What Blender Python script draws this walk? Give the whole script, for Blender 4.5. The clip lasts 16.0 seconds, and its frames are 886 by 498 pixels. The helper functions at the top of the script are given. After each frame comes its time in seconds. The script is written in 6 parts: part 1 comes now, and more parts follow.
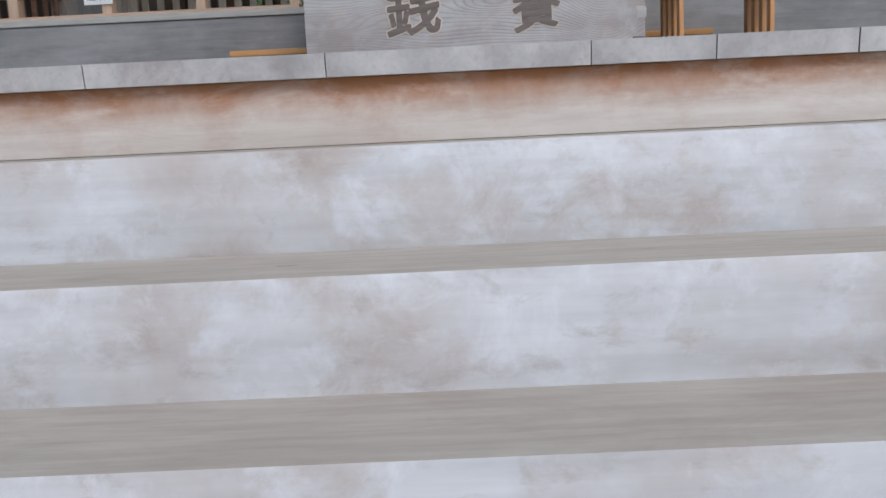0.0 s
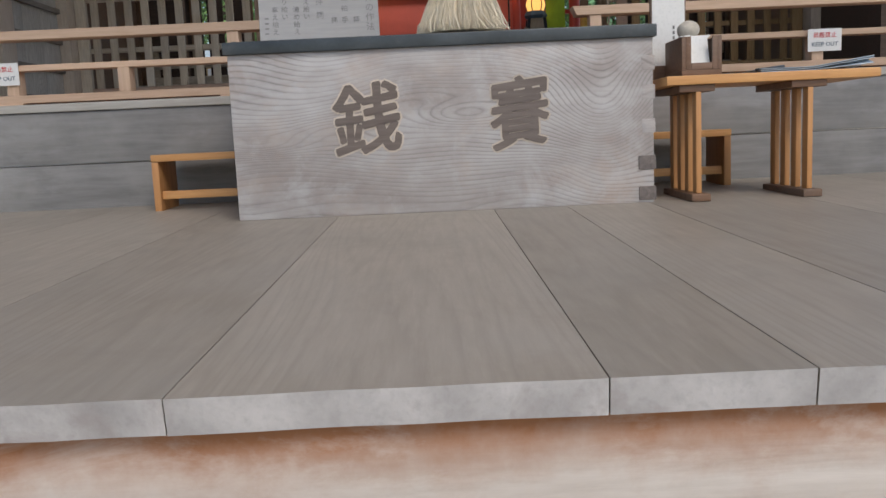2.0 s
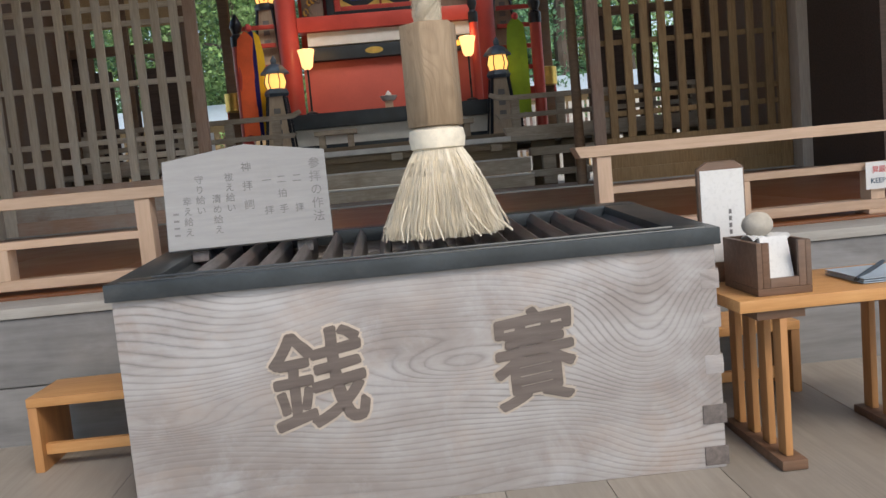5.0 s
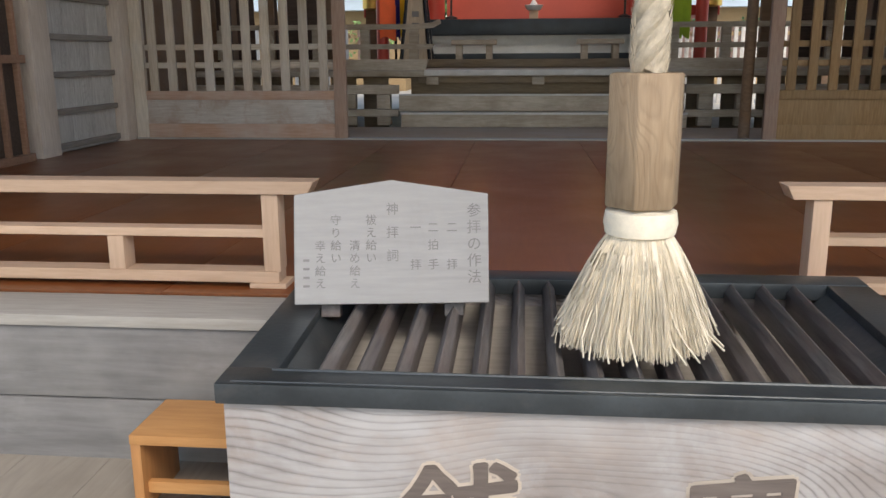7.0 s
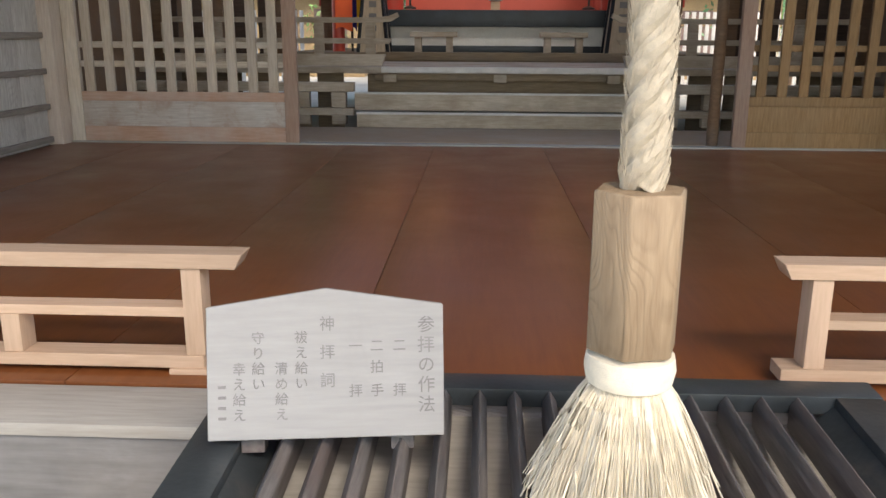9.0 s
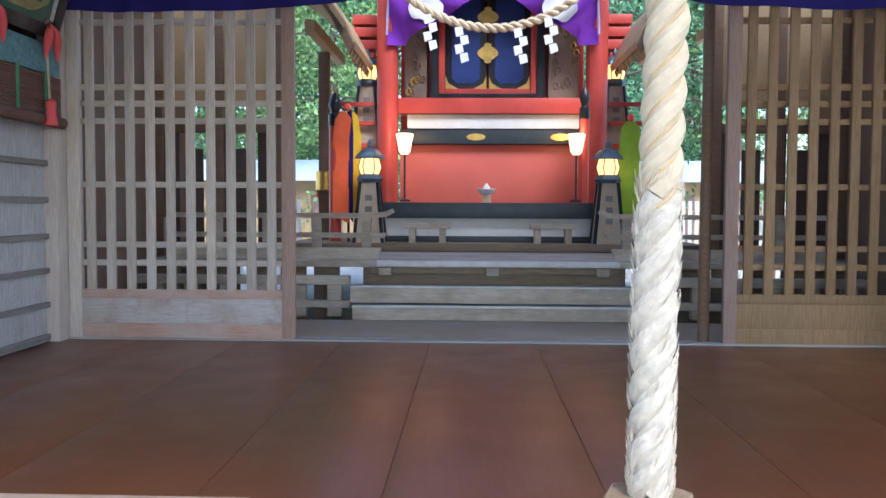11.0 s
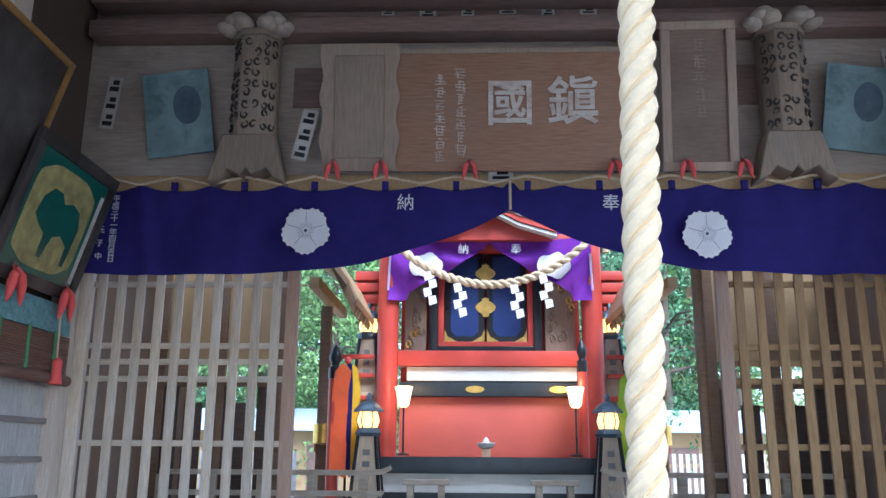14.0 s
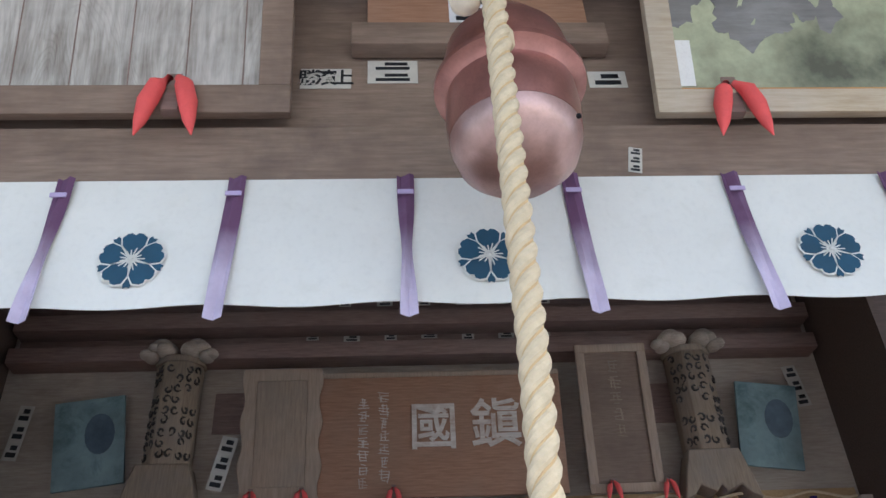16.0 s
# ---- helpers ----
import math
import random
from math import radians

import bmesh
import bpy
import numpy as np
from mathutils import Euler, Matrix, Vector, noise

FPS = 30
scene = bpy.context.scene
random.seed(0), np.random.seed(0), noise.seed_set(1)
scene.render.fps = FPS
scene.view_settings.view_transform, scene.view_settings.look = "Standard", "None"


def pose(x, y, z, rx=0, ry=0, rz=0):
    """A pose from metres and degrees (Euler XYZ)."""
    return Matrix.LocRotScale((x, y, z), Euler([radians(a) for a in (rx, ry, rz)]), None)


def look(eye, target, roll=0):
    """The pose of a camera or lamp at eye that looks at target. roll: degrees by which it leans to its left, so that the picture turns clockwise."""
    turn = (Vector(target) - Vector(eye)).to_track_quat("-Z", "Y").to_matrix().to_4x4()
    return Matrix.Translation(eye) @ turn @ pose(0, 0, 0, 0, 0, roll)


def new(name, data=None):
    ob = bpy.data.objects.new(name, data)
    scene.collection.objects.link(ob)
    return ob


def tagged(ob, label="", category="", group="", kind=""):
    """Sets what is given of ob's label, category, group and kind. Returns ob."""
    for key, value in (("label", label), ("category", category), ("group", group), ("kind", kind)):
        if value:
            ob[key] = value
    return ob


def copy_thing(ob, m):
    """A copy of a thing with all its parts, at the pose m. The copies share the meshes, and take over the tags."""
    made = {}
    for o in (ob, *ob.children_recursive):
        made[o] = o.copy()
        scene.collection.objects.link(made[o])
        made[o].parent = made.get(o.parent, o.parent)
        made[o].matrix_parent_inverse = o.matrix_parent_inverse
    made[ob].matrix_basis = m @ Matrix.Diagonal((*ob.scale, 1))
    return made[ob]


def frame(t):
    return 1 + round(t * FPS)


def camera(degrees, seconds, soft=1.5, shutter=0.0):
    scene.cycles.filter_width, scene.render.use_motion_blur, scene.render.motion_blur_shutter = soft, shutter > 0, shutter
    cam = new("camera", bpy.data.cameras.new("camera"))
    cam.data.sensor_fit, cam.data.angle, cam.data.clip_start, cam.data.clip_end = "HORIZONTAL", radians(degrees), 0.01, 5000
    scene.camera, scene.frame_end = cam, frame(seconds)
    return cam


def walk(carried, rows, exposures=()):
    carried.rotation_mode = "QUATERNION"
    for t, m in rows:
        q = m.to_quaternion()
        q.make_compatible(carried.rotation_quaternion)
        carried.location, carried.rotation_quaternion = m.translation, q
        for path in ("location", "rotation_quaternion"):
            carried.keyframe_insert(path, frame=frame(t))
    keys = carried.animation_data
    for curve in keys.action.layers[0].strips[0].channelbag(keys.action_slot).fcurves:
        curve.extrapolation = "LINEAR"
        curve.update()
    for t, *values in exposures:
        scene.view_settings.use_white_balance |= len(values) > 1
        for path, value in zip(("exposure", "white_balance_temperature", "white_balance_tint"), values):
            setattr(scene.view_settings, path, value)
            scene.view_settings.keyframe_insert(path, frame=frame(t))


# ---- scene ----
cam = camera(56.1, 16.0)
# seconds, stops, kelvin, tint
EXPOSURES = [(0.0, 0.27, 6400, 9.0), (0.5, 0.2, 6400, 9.0), (1.5, 0.21, 7000, 10.0), (2.5, 0.38, 7000, 10.0), (3.5, 0.48, 7100, 10.0), (6.5, 0.69, 7250, 10.0), (7.5, 0.92, 7400, 10.0), (9.0, 1.2, 7500, 10.0), (10.2, 1.45, 6400, 9.5), (12.5, 1.7, 5250, 7.5), (13.5, 1.8, 5250, 7.0), (14.5, 1.82, 5600, 7.0), (15.0, 1.65, 5600, 7.5), (15.5, 1.55, 5800, 8.0), (16.0, 1.43, 6100, 9.0)]
PATH = [
    (0, (0.496, 0.038, -0.232), (0.471, 2.019, -0.503), -2.7),
    (0.5, (0.557, 0.270, -0.124), (0.560, 2.252, -0.395), -2.6),
    (1, (0.597, 0.481, 0.056), (0.608, 2.463, -0.213), -2.7),
    (1.5, (0.594, 0.675, 0.130), (0.607, 2.657, -0.136), -2.7),
    (2, (0.601, 0.847, 0.278), (0.612, 2.829, 0.011), -2.6),
    (2.4, (0.624, 1.007, 0.337), (0.635, 2.989, 0.074), -2.6),
    (2.5, (0.625, 1.043, 0.353), (0.637, 3.029, 0.098), -2.7),
    (3, (0.582, 1.241, 0.455), (0.572, 3.234, 0.281), -3.5),
    (3.5, (0.545, 1.411, 0.569), (0.522, 3.404, 0.411), -4.6),
    (4, (0.586, 1.550, 0.690), (0.664, 3.542, 0.526), -6.1),
    (4.2, (0.602, 1.601, 0.712), (0.704, 3.593, 0.561), -5.7),
    (6.3, (0.580, 2.169, 1.239), (0.563, 4.130, 0.850), -1.7),
    (6.5, (0.560, 2.205, 1.272), (0.470, 4.159, 0.858), -1.2),
    (7, (0.469, 2.392, 1.305), (0.289, 4.332, 0.853), -0.3),
    (7.5, (0.410, 2.573, 1.443), (0.227, 4.491, 0.910), 0.6),
    (8, (0.429, 2.684, 1.482), (0.258, 4.599, 0.933), 0.8),
    (8.5, (0.469, 2.785, 1.490), (0.327, 4.700, 0.931), 0.9),
    (9, (0.464, 2.823, 1.521), (0.378, 4.756, 1.017), 0.3),
    (9.5, (0.437, 2.822, 1.562), (0.399, 4.786, 1.186), -0.1),
    (9.6, (0.431, 2.817, 1.566), (0.398, 4.787, 1.220), -0.3),
    (10, (0.426, 2.813, 1.605), (0.404, 4.798, 1.360), -0.1),
    (10.2, (0.430, 2.820, 1.654), (0.399, 4.808, 1.431), -0.1),
    (12.3, (0.418, 2.749, 1.793), (0.316, 4.739, 1.954), 1.0),
    (12.5, (0.411, 2.747, 1.798), (0.306, 4.735, 1.991), 1.0),
    (13, (0.404, 2.767, 1.862), (0.302, 4.747, 2.130), 0.9),
    (13.5, (0.411, 2.724, 1.876), (0.317, 4.691, 2.228), 0.8),
    (14, (0.437, 2.682, 1.885), (0.368, 4.623, 2.362), 0.4),
    (14.5, (0.440, 2.688, 1.982), (0.420, 4.589, 2.602), -0.6),
    (15, (0.449, 2.650, 2.013), (0.475, 4.471, 2.840), -1.6),
    (15.5, (0.461, 2.614, 2.035), (0.525, 4.342, 3.040), -2.4),
    (15.6, (0.463, 2.600, 2.034), (0.530, 4.311, 3.068), -2.1),
    (16, (0.478, 2.597, 2.035), (0.589, 4.242, 3.168), -3.0),
]
walk(cam, [(t, look(eye, target, roll)) for t, eye, target, roll in PATH], EXPOSURES)


# ---- world and light ----
world = bpy.data.worlds.new("overcast_sky")
scene.world = world
world.use_nodes = True
wn, wl = world.node_tree.nodes, world.node_tree.links
sky = wn.new("ShaderNodeTexSky")
sky.sky_type, sky.sun_disc = "NISHITA", False
sky.sun_elevation, sky.sun_rotation = radians(50), radians(153)
sky.air_density, sky.dust_density, sky.ozone_density = 1.0, 1.5, 1.0
wl.new(sky.outputs[0], wn["Background"].inputs[0])
wn["Background"].inputs[1].default_value = 0.15
sun = new("sun", bpy.data.lights.new("sun", "SUN"))
sun.data.energy, sun.data.angle, sun.data.color = 1.3, radians(25), (1.0, 0.97, 0.93)
sun.matrix_world = look((7, -9, 17), (0, 5, 0))


# ---- materials ----
def shader(name, rough=0.7, metal=0.0, spec=0.5):
    m = bpy.data.materials.new(name)
    m.use_nodes = True
    n, l = m.node_tree.nodes, m.node_tree.links
    b = n["Principled BSDF"]
    b.inputs["Roughness"].default_value, b.inputs["Metallic"].default_value = rough, metal
    b.inputs["Specular IOR Level"].default_value = spec
    return m, n, l, b


def node(n, l, kind, ins=(), **props):
    nd = n.new("ShaderNode" + kind)
    for k, v in props.items():
        if k == "operation":
            nd.operation = v
        elif k == "blend":
            nd.data_type, nd.blend_type = "RGBA", v
    for k, v in dict(ins).items():
        if hasattr(v, "is_linked"):
            l.new(v, nd.inputs[k])
        else:
            nd.inputs[k].default_value = v
    return nd


def ramp(n, l, fac, stops):
    r = n.new("ShaderNodeValToRGB")
    l.new(fac, r.inputs[0])
    e = r.color_ramp.elements
    while len(e) < len(stops):
        e.new(0.5)
    for el, (p, c) in zip(e, stops):
        el.position, el.color = p, (*c, 1)
    return r.outputs[0]


def mixc(n, l, fac, a, b, blend="MIX"):
    nd = node(n, l, "Mix", blend=blend)
    for i, v in ((0, fac), (6, a), (7, b)):
        if hasattr(v, "is_linked"):
            l.new(v, nd.inputs[i])
        else:
            nd.inputs[i].default_value = (*v, 1) if i else v
    return nd.outputs[2]


def coords(n, l, scale):
    tc = node(n, l, "TexCoord")
    info = node(n, l, "ObjectInfo")
    off = node(n, l, "VectorMath", {0: tc.outputs["Object"]}, operation="ADD")
    sh = node(n, l, "VectorMath", {0: info.outputs["Random"], 1: (7.0, 5.0, 9.0)}, operation="MULTIPLY")
    l.new(sh.outputs[0], off.inputs[1])
    mp = node(n, l, "Mapping", {"Vector": off.outputs[0], "Scale": scale})
    return tc, info, mp.outputs[0], off.outputs[0]


def wood(name, dark, light, grain="x", rough=0.65, stain=(0.2, 0.19, 0.18), stain_amt=0.35, bump=0.25, fig=0.0, fine=60.0, fig_scale=1.0, vary=0.12, spec=0.4, fig_long=1.15):
    """Sawn timber: fine grain along an axis, patchy weather stains, and a flat-sawn figure if fig is over 0."""
    m, n, l, b = shader(name, rough, 0, spec)
    st = {"x": (0.09, 1, 1), "y": (1, 0.09, 1), "z": (1, 1, 0.09)}[grain]
    tc, info, v, plain = coords(n, l, tuple(fine * s for s in st))
    g = node(n, l, "TexNoise", {"Vector": v, "Scale": 1.0, "Detail": 4.0, "Roughness": 0.65}).outputs[0]
    base = ramp(n, l, g, [(0.3, dark), (0.7, light)])
    height = g
    if fig > 0:
        fm = node(n, l, "Mapping", {"Vector": plain, "Scale": tuple(fig_scale * (fig_long if s < 1 else 4.2) for s in st)})
        fn = node(n, l, "TexNoise", {"Vector": fm.outputs[0], "Scale": 1.0, "Detail": 1.2, "Roughness": 0.35, "Distortion": 0.5}).outputs[0]
        wob = node(n, l, "Math", {0: g, 1: 0.012}, operation="MULTIPLY").outputs[0]
        fw = node(n, l, "Math", {0: fn, 1: wob}, operation="ADD").outputs[0]
        k = node(n, l, "Math", {0: fw, 1: 66.0}, operation="MULTIPLY").outputs[0]
        pp = node(n, l, "Math", {0: k, 1: 1.0}, operation="PINGPONG").outputs[0]
        lines = ramp(n, l, pp, [(0.02, (0, 0, 0)), (0.5, (1, 1, 1))])
        fine_mask = node(n, l, "Math", {0: lines, 1: 1.0}, operation="SUBTRACT")
        dk = tuple(c * 0.62 for c in dark)
        amt = node(n, l, "Math", {0: fine_mask.outputs[0], 1: -fig}, operation="MULTIPLY").outputs[0]
        base = mixc(n, l, amt, base, dk)
        lh = node(n, l, "Math", {0: lines, 1: min(1.0, fig * 1.6)}, operation="MULTIPLY").outputs[0]
        height = node(n, l, "Math", {0: g, 1: lh}, operation="ADD").outputs[0]
    big = node(n, l, "TexNoise", {"Vector": plain, "Scale": 2.3, "Detail": 5.0, "Roughness": 0.6}).outputs[0]
    sm = ramp(n, l, big, [(0.42, (0, 0, 0)), (0.7, (1, 1, 1))])
    sa = node(n, l, "Math", {0: sm, 1: stain_amt}, operation="MULTIPLY").outputs[0]
    base = mixc(n, l, sa, base, stain)
    vr = node(n, l, "MapRange", {0: info.outputs["Random"], 3: 1 - vary, 4: 1 + vary}).outputs[0]
    hs = node(n, l, "HueSaturation", {"Color": base, "Value": vr})
    l.new(hs.outputs[0], b.inputs["Base Color"])
    rr = node(n, l, "MapRange", {0: big, 3: max(rough - 0.12, 0.05), 4: min(rough + 0.15, 1)}).outputs[0]
    l.new(rr, b.inputs["Roughness"])
    bp = node(n, l, "Bump", {"Height": height, "Strength": bump, "Distance": 0.004})
    l.new(bp.outputs[0], b.inputs["Normal"])
    return m


def paint(name, col, rough=0.5, vary=0.15, scale=6.0, metal=0.0, bump=0.08, dirt=0.25, spec=0.5):
    """A coat, cloth, stone or metal with two scales of wear."""
    m, n, l, b = shader(name, rough, metal, spec)
    tc, info, v, plain = coords(n, l, (scale,) * 3)
    a = node(n, l, "TexNoise", {"Vector": v, "Scale": 1.0, "Detail": 6.0, "Roughness": 0.6}).outputs[0]
    f = node(n, l, "TexNoise", {"Vector": v, "Scale": 14.0, "Detail": 3.0}).outputs[0]
    c = ramp(n, l, a, [(0.3, tuple(x * (1 - vary) for x in col)), (0.7, tuple(min(x * (1 + vary), 1) for x in col))])
    dm = ramp(n, l, f, [(0.5, (0, 0, 0)), (0.8, (1, 1, 1))])
    da = node(n, l, "Math", {0: dm, 1: dirt}, operation="MULTIPLY").outputs[0]
    c = mixc(n, l, da, c, tuple(x * 0.55 for x in col))
    l.new(c, b.inputs["Base Color"])
    rr = node(n, l, "MapRange", {0: a, 3: max(rough - 0.1, 0.03), 4: min(rough + 0.12, 1)}).outputs[0]
    l.new(rr, b.inputs["Roughness"])
    bp = node(n, l, "Bump", {"Height": f, "Strength": bump, "Distance": 0.003})
    l.new(bp.outputs[0], b.inputs["Normal"])
    return m


def glow(name, col, strength):
    m, n, l, b = shader(name, 0.5)
    b.inputs["Base Color"].default_value = (*col, 1)
    b.inputs["Emission Color"].default_value = (*col, 1)
    b.inputs["Emission Strength"].default_value = strength
    return m


def graded(m, axis, lo, hi, col, amt=1.0, rag=0.25):
    """Adds a dye or stain to a material that runs out along an axis, with a ragged front."""
    n, l = m.node_tree.nodes, m.node_tree.links
    b = n["Principled BSDF"]
    old = b.inputs["Base Color"].links[0].from_socket
    tc = node(n, l, "TexCoord")
    sep = node(n, l, "SeparateXYZ", {0: tc.outputs["Object"]})
    t = node(n, l, "MapRange", {0: sep.outputs[axis], 1: lo, 2: hi}).outputs[0]
    nz = node(n, l, "TexNoise", {"Vector": tc.outputs["Object"], "Scale": 5.0, "Detail": 6.0, "Roughness": 0.7}).outputs[0]
    nn = node(n, l, "MapRange", {0: nz, 1: 0.25, 2: 0.75, 3: -rag, 4: rag}).outputs[0]
    s = node(n, l, "Math", {0: t, 1: nn}, operation="ADD")
    s.use_clamp = True
    k = node(n, l, "Math", {0: s.outputs[0], 1: amt}, operation="MULTIPLY").outputs[0]
    l.new(mixc(n, l, k, old, col), b.inputs["Base Color"])


def mottled(m, scale, col, amt, lo=0.5, hi=0.72, stretch=(1, 1, 1)):
    """Adds irregular patches of another tone: dirt, bleaching, water marks, sky tint."""
    n, l = m.node_tree.nodes, m.node_tree.links
    b = n["Principled BSDF"]
    old = b.inputs["Base Color"].links[0].from_socket
    tc = node(n, l, "TexCoord")
    mp = node(n, l, "Mapping", {"Vector": tc.outputs["Object"], "Scale": tuple(scale * s for s in stretch)})
    nz = node(n, l, "TexNoise", {"Vector": mp.outputs[0], "Scale": 1.0, "Detail": 7.0, "Roughness": 0.68, "Distortion": 0.4}).outputs[0]
    k = node(n, l, "MapRange", {0: nz, 1: lo, 2: hi, 3: 0.0, 4: amt}).outputs[0]
    l.new(mixc(n, l, k, old, col), b.inputs["Base Color"])


def figured(name, dark, light, eyes, lines=105.0):
    """A flat-sawn board: grain lines along x that bend round a few eyes (x, z, width, height, swell)."""
    m, n, l, b = shader(name, 0.52, 0, 0.5)
    tc = node(n, l, "TexCoord")
    p = tc.outputs["Object"]
    sep = node(n, l, "SeparateXYZ", {0: p})

    def noise_at(scale, detail):
        mp = node(n, l, "Mapping", {"Vector": p, "Scale": scale})
        return node(n, l, "TexNoise", {"Vector": mp.outputs[0], "Scale": 1.0, "Detail": detail, "Roughness": 0.6}).outputs[0]

    def mth(op, a, b_):
        return node(n, l, "Math", {0: a, 1: b_}, operation=op).outputs[0]
    slow = noise_at((1.6, 1, 3.4), 0.4)
    fine = noise_at((6, 60, 95), 4.0)
    field = mth("ADD", sep.outputs[2], mth("MULTIPLY", slow, 0.30))
    for x, z, w, h, swell in eyes:
        d = node(n, l, "VectorMath", {0: p, 1: (x, 0.0, z)}, operation="SUBTRACT").outputs[0]
        d = node(n, l, "VectorMath", {0: d, 1: (1 / w, 0.0, 1 / h)}, operation="MULTIPLY").outputs[0]
        d = node(n, l, "VectorMath", {0: d}, operation="LENGTH").outputs["Value"]
        field = mth("ADD", field, mth("MULTIPLY", mth("POWER", 2.718, mth("MULTIPLY", mth("MULTIPLY", d, d), -1.0)), swell))
    field = mth("ADD", field, mth("MULTIPLY", fine, 0.006))
    rings = mth("PINGPONG", mth("MULTIPLY", field, lines), 1.0)
    late = ramp(n, l, rings, [(0.0, (1, 1, 1)), (0.2, (0.4, 0.4, 0.4)), (0.55, (0, 0, 0))])
    patch = noise_at((1.7, 1, 3.2), 5.0)
    base = ramp(n, l, patch, [(0.38, dark), (0.62, light)])
    strength = mth("MULTIPLY", late, node(n, l, "MapRange", {0: noise_at((1.3, 1, 2.6), 3.0), 1: 0.4, 2: 0.62, 3: 0.08, 4: 0.8}).outputs[0])
    base = mixc(n, l, strength, base, tuple(c * 0.42 for c in dark))
    base = mixc(n, l, node(n, l, "MapRange", {0: fine, 1: 0.5, 2: 0.8, 3: 0.0, 4: 0.35}).outputs[0], base, tuple(c * 0.7 for c in dark))
    l.new(base, b.inputs["Base Color"])
    height = mth("SUBTRACT", mth("MULTIPLY", fine, 0.5), late)
    l.new(node(n, l, "Bump", {"Height": height, "Strength": 0.22, "Distance": 0.003}).outputs[0], b.inputs["Normal"])
    return m


M = {}
# Risers: the sky's bluish light is put into the grey, unlike the tan treads.
M["step"] = wood("weathered_skylit_riser", (0.46, 0.465, 0.48), (0.62, 0.625, 0.645), "x", 0.6, (0.36, 0.29, 0.25), 0.75, 0.35, 0.0, 14)
M["tread"] = wood("tan_step_tread", (0.36, 0.325, 0.28), (0.46, 0.42, 0.37), "x", 0.6, (0.30, 0.25, 0.21), 0.4, 0.2, 0.06, 40)
M["step_lip"] = paint("worn_floor_end_grain", (0.39, 0.375, 0.37), 0.75, 0.32, 6, 0, 0.2, 0.3)
M["rust"] = wood("rust_stained_riser", (0.47, 0.42, 0.38), (0.60, 0.55, 0.51), "x", 0.7, (0.44, 0.37, 0.32), 0.5, 0.25, 0.06, 30)
graded(M["rust"], 2, 1.243, 1.338, (0.30, 0.115, 0.04), 0.95, 0.35)
M["deck"] = wood("grey_veranda_board", (0.275, 0.245, 0.208), (0.335, 0.30, 0.262), "y", 0.46, (0.32, 0.30, 0.275), 0.45, 0.1, 0.2, 50, 0.6, 0.10, 0.45, 0.28)
M["box"] = wood("weathered_zelkova", (0.255, 0.215, 0.2), (0.395, 0.355, 0.335), "x", 0.72, (0.45, 0.44, 0.45), 0.6, 0.5, 0.42, 55, 0.8)
M["box_front"] = figured("silvered_figured_zelkova", (0.285, 0.255, 0.245), (0.445, 0.435, 0.44), ((-0.70, 0.27, 0.16, 0.035, 0.06), (-0.42, 0.33, 0.16, 0.05, -0.05), (0.07, 0.36, 0.16, 0.05, 0.09), (0.60, 0.42, 0.17, 0.30, 0.20), (0.30, 0.16, 0.30, 0.06, -0.03)))
M["box_dark"] = wood("dark_tenon_wood", (0.10, 0.085, 0.08), (0.18, 0.15, 0.14), "y", 0.8, (0.2, 0.2, 0.2), 0.3)
M["carve"] = wood("dark_letter_wood", (0.13, 0.105, 0.095), (0.20, 0.165, 0.15), "x", 0.85)
M["carve_edge"] = wood("pale_letter_rim", (0.44, 0.37, 0.31), (0.55, 0.48, 0.41), "x", 0.8)
M["rim"] = paint("black_sheet_metal_rim", (0.05, 0.06, 0.068), 0.36, 0.35, 5, 0.3, 0.2, 0.3)
M["bar"] = wood("dark_grate_bar", (0.085, 0.08, 0.082), (0.19, 0.175, 0.17), "y", 0.42, (0.13, 0.08, 0.07), 0.5, 0.3)
# Pale colour paints the lit floor that shows between the grate bars.
M["chute"] = wood("lit_chute_board", (0.38, 0.35, 0.31), (0.50, 0.47, 0.43), "x", 0.8)
M["beam"] = wood("grey_sill_beam", (0.145, 0.142, 0.143), (0.215, 0.212, 0.214), "x", 0.7, (0.33, 0.32, 0.31), 0.5, 0.3, 0.0, 30)
M["sill"] = wood("pale_sill_board", (0.30, 0.285, 0.26), (0.40, 0.385, 0.36), "x", 0.75, (0.32, 0.3, 0.28), 0.4)
M["lacquer"] = wood("brown_lacquered_floor", (0.165, 0.05, 0.016), (0.215, 0.07, 0.022), "y", 0.33, (0.19, 0.065, 0.02), 0.5, 0.03, 0, 30, 1, 0.08, 0.55)
M["hinoki"] = wood("new_cypress", (0.50, 0.34, 0.235), (0.62, 0.44, 0.32), "x", 0.55, (0.62, 0.45, 0.34), 0.3, 0.1)
M["hinoki_z"] = wood("new_cypress_post", (0.50, 0.34, 0.235), (0.62, 0.44, 0.32), "z", 0.55, (0.62, 0.45, 0.34), 0.3, 0.1)
M["pine"] = wood("orange_pine", (0.46, 0.22, 0.08), (0.58, 0.31, 0.125), "x", 0.45, (0.5, 0.28, 0.12), 0.3, 0.1)
M["pine_z"] = wood("orange_pine_upright", (0.40, 0.19, 0.075), (0.52, 0.26, 0.105), "z", 0.45, (0.42, 0.22, 0.09), 0.3, 0.1)
M["walnut"] = wood("brown_tray_wood", (0.13, 0.07, 0.04), (0.2, 0.11, 0.07), "x", 0.5)
M["signwood"] = wood("greyed_sign_board", (0.31, 0.31, 0.315), (0.355, 0.355, 0.36), "x", 0.8, (0.34, 0.33, 0.32), 0.3, 0.15)
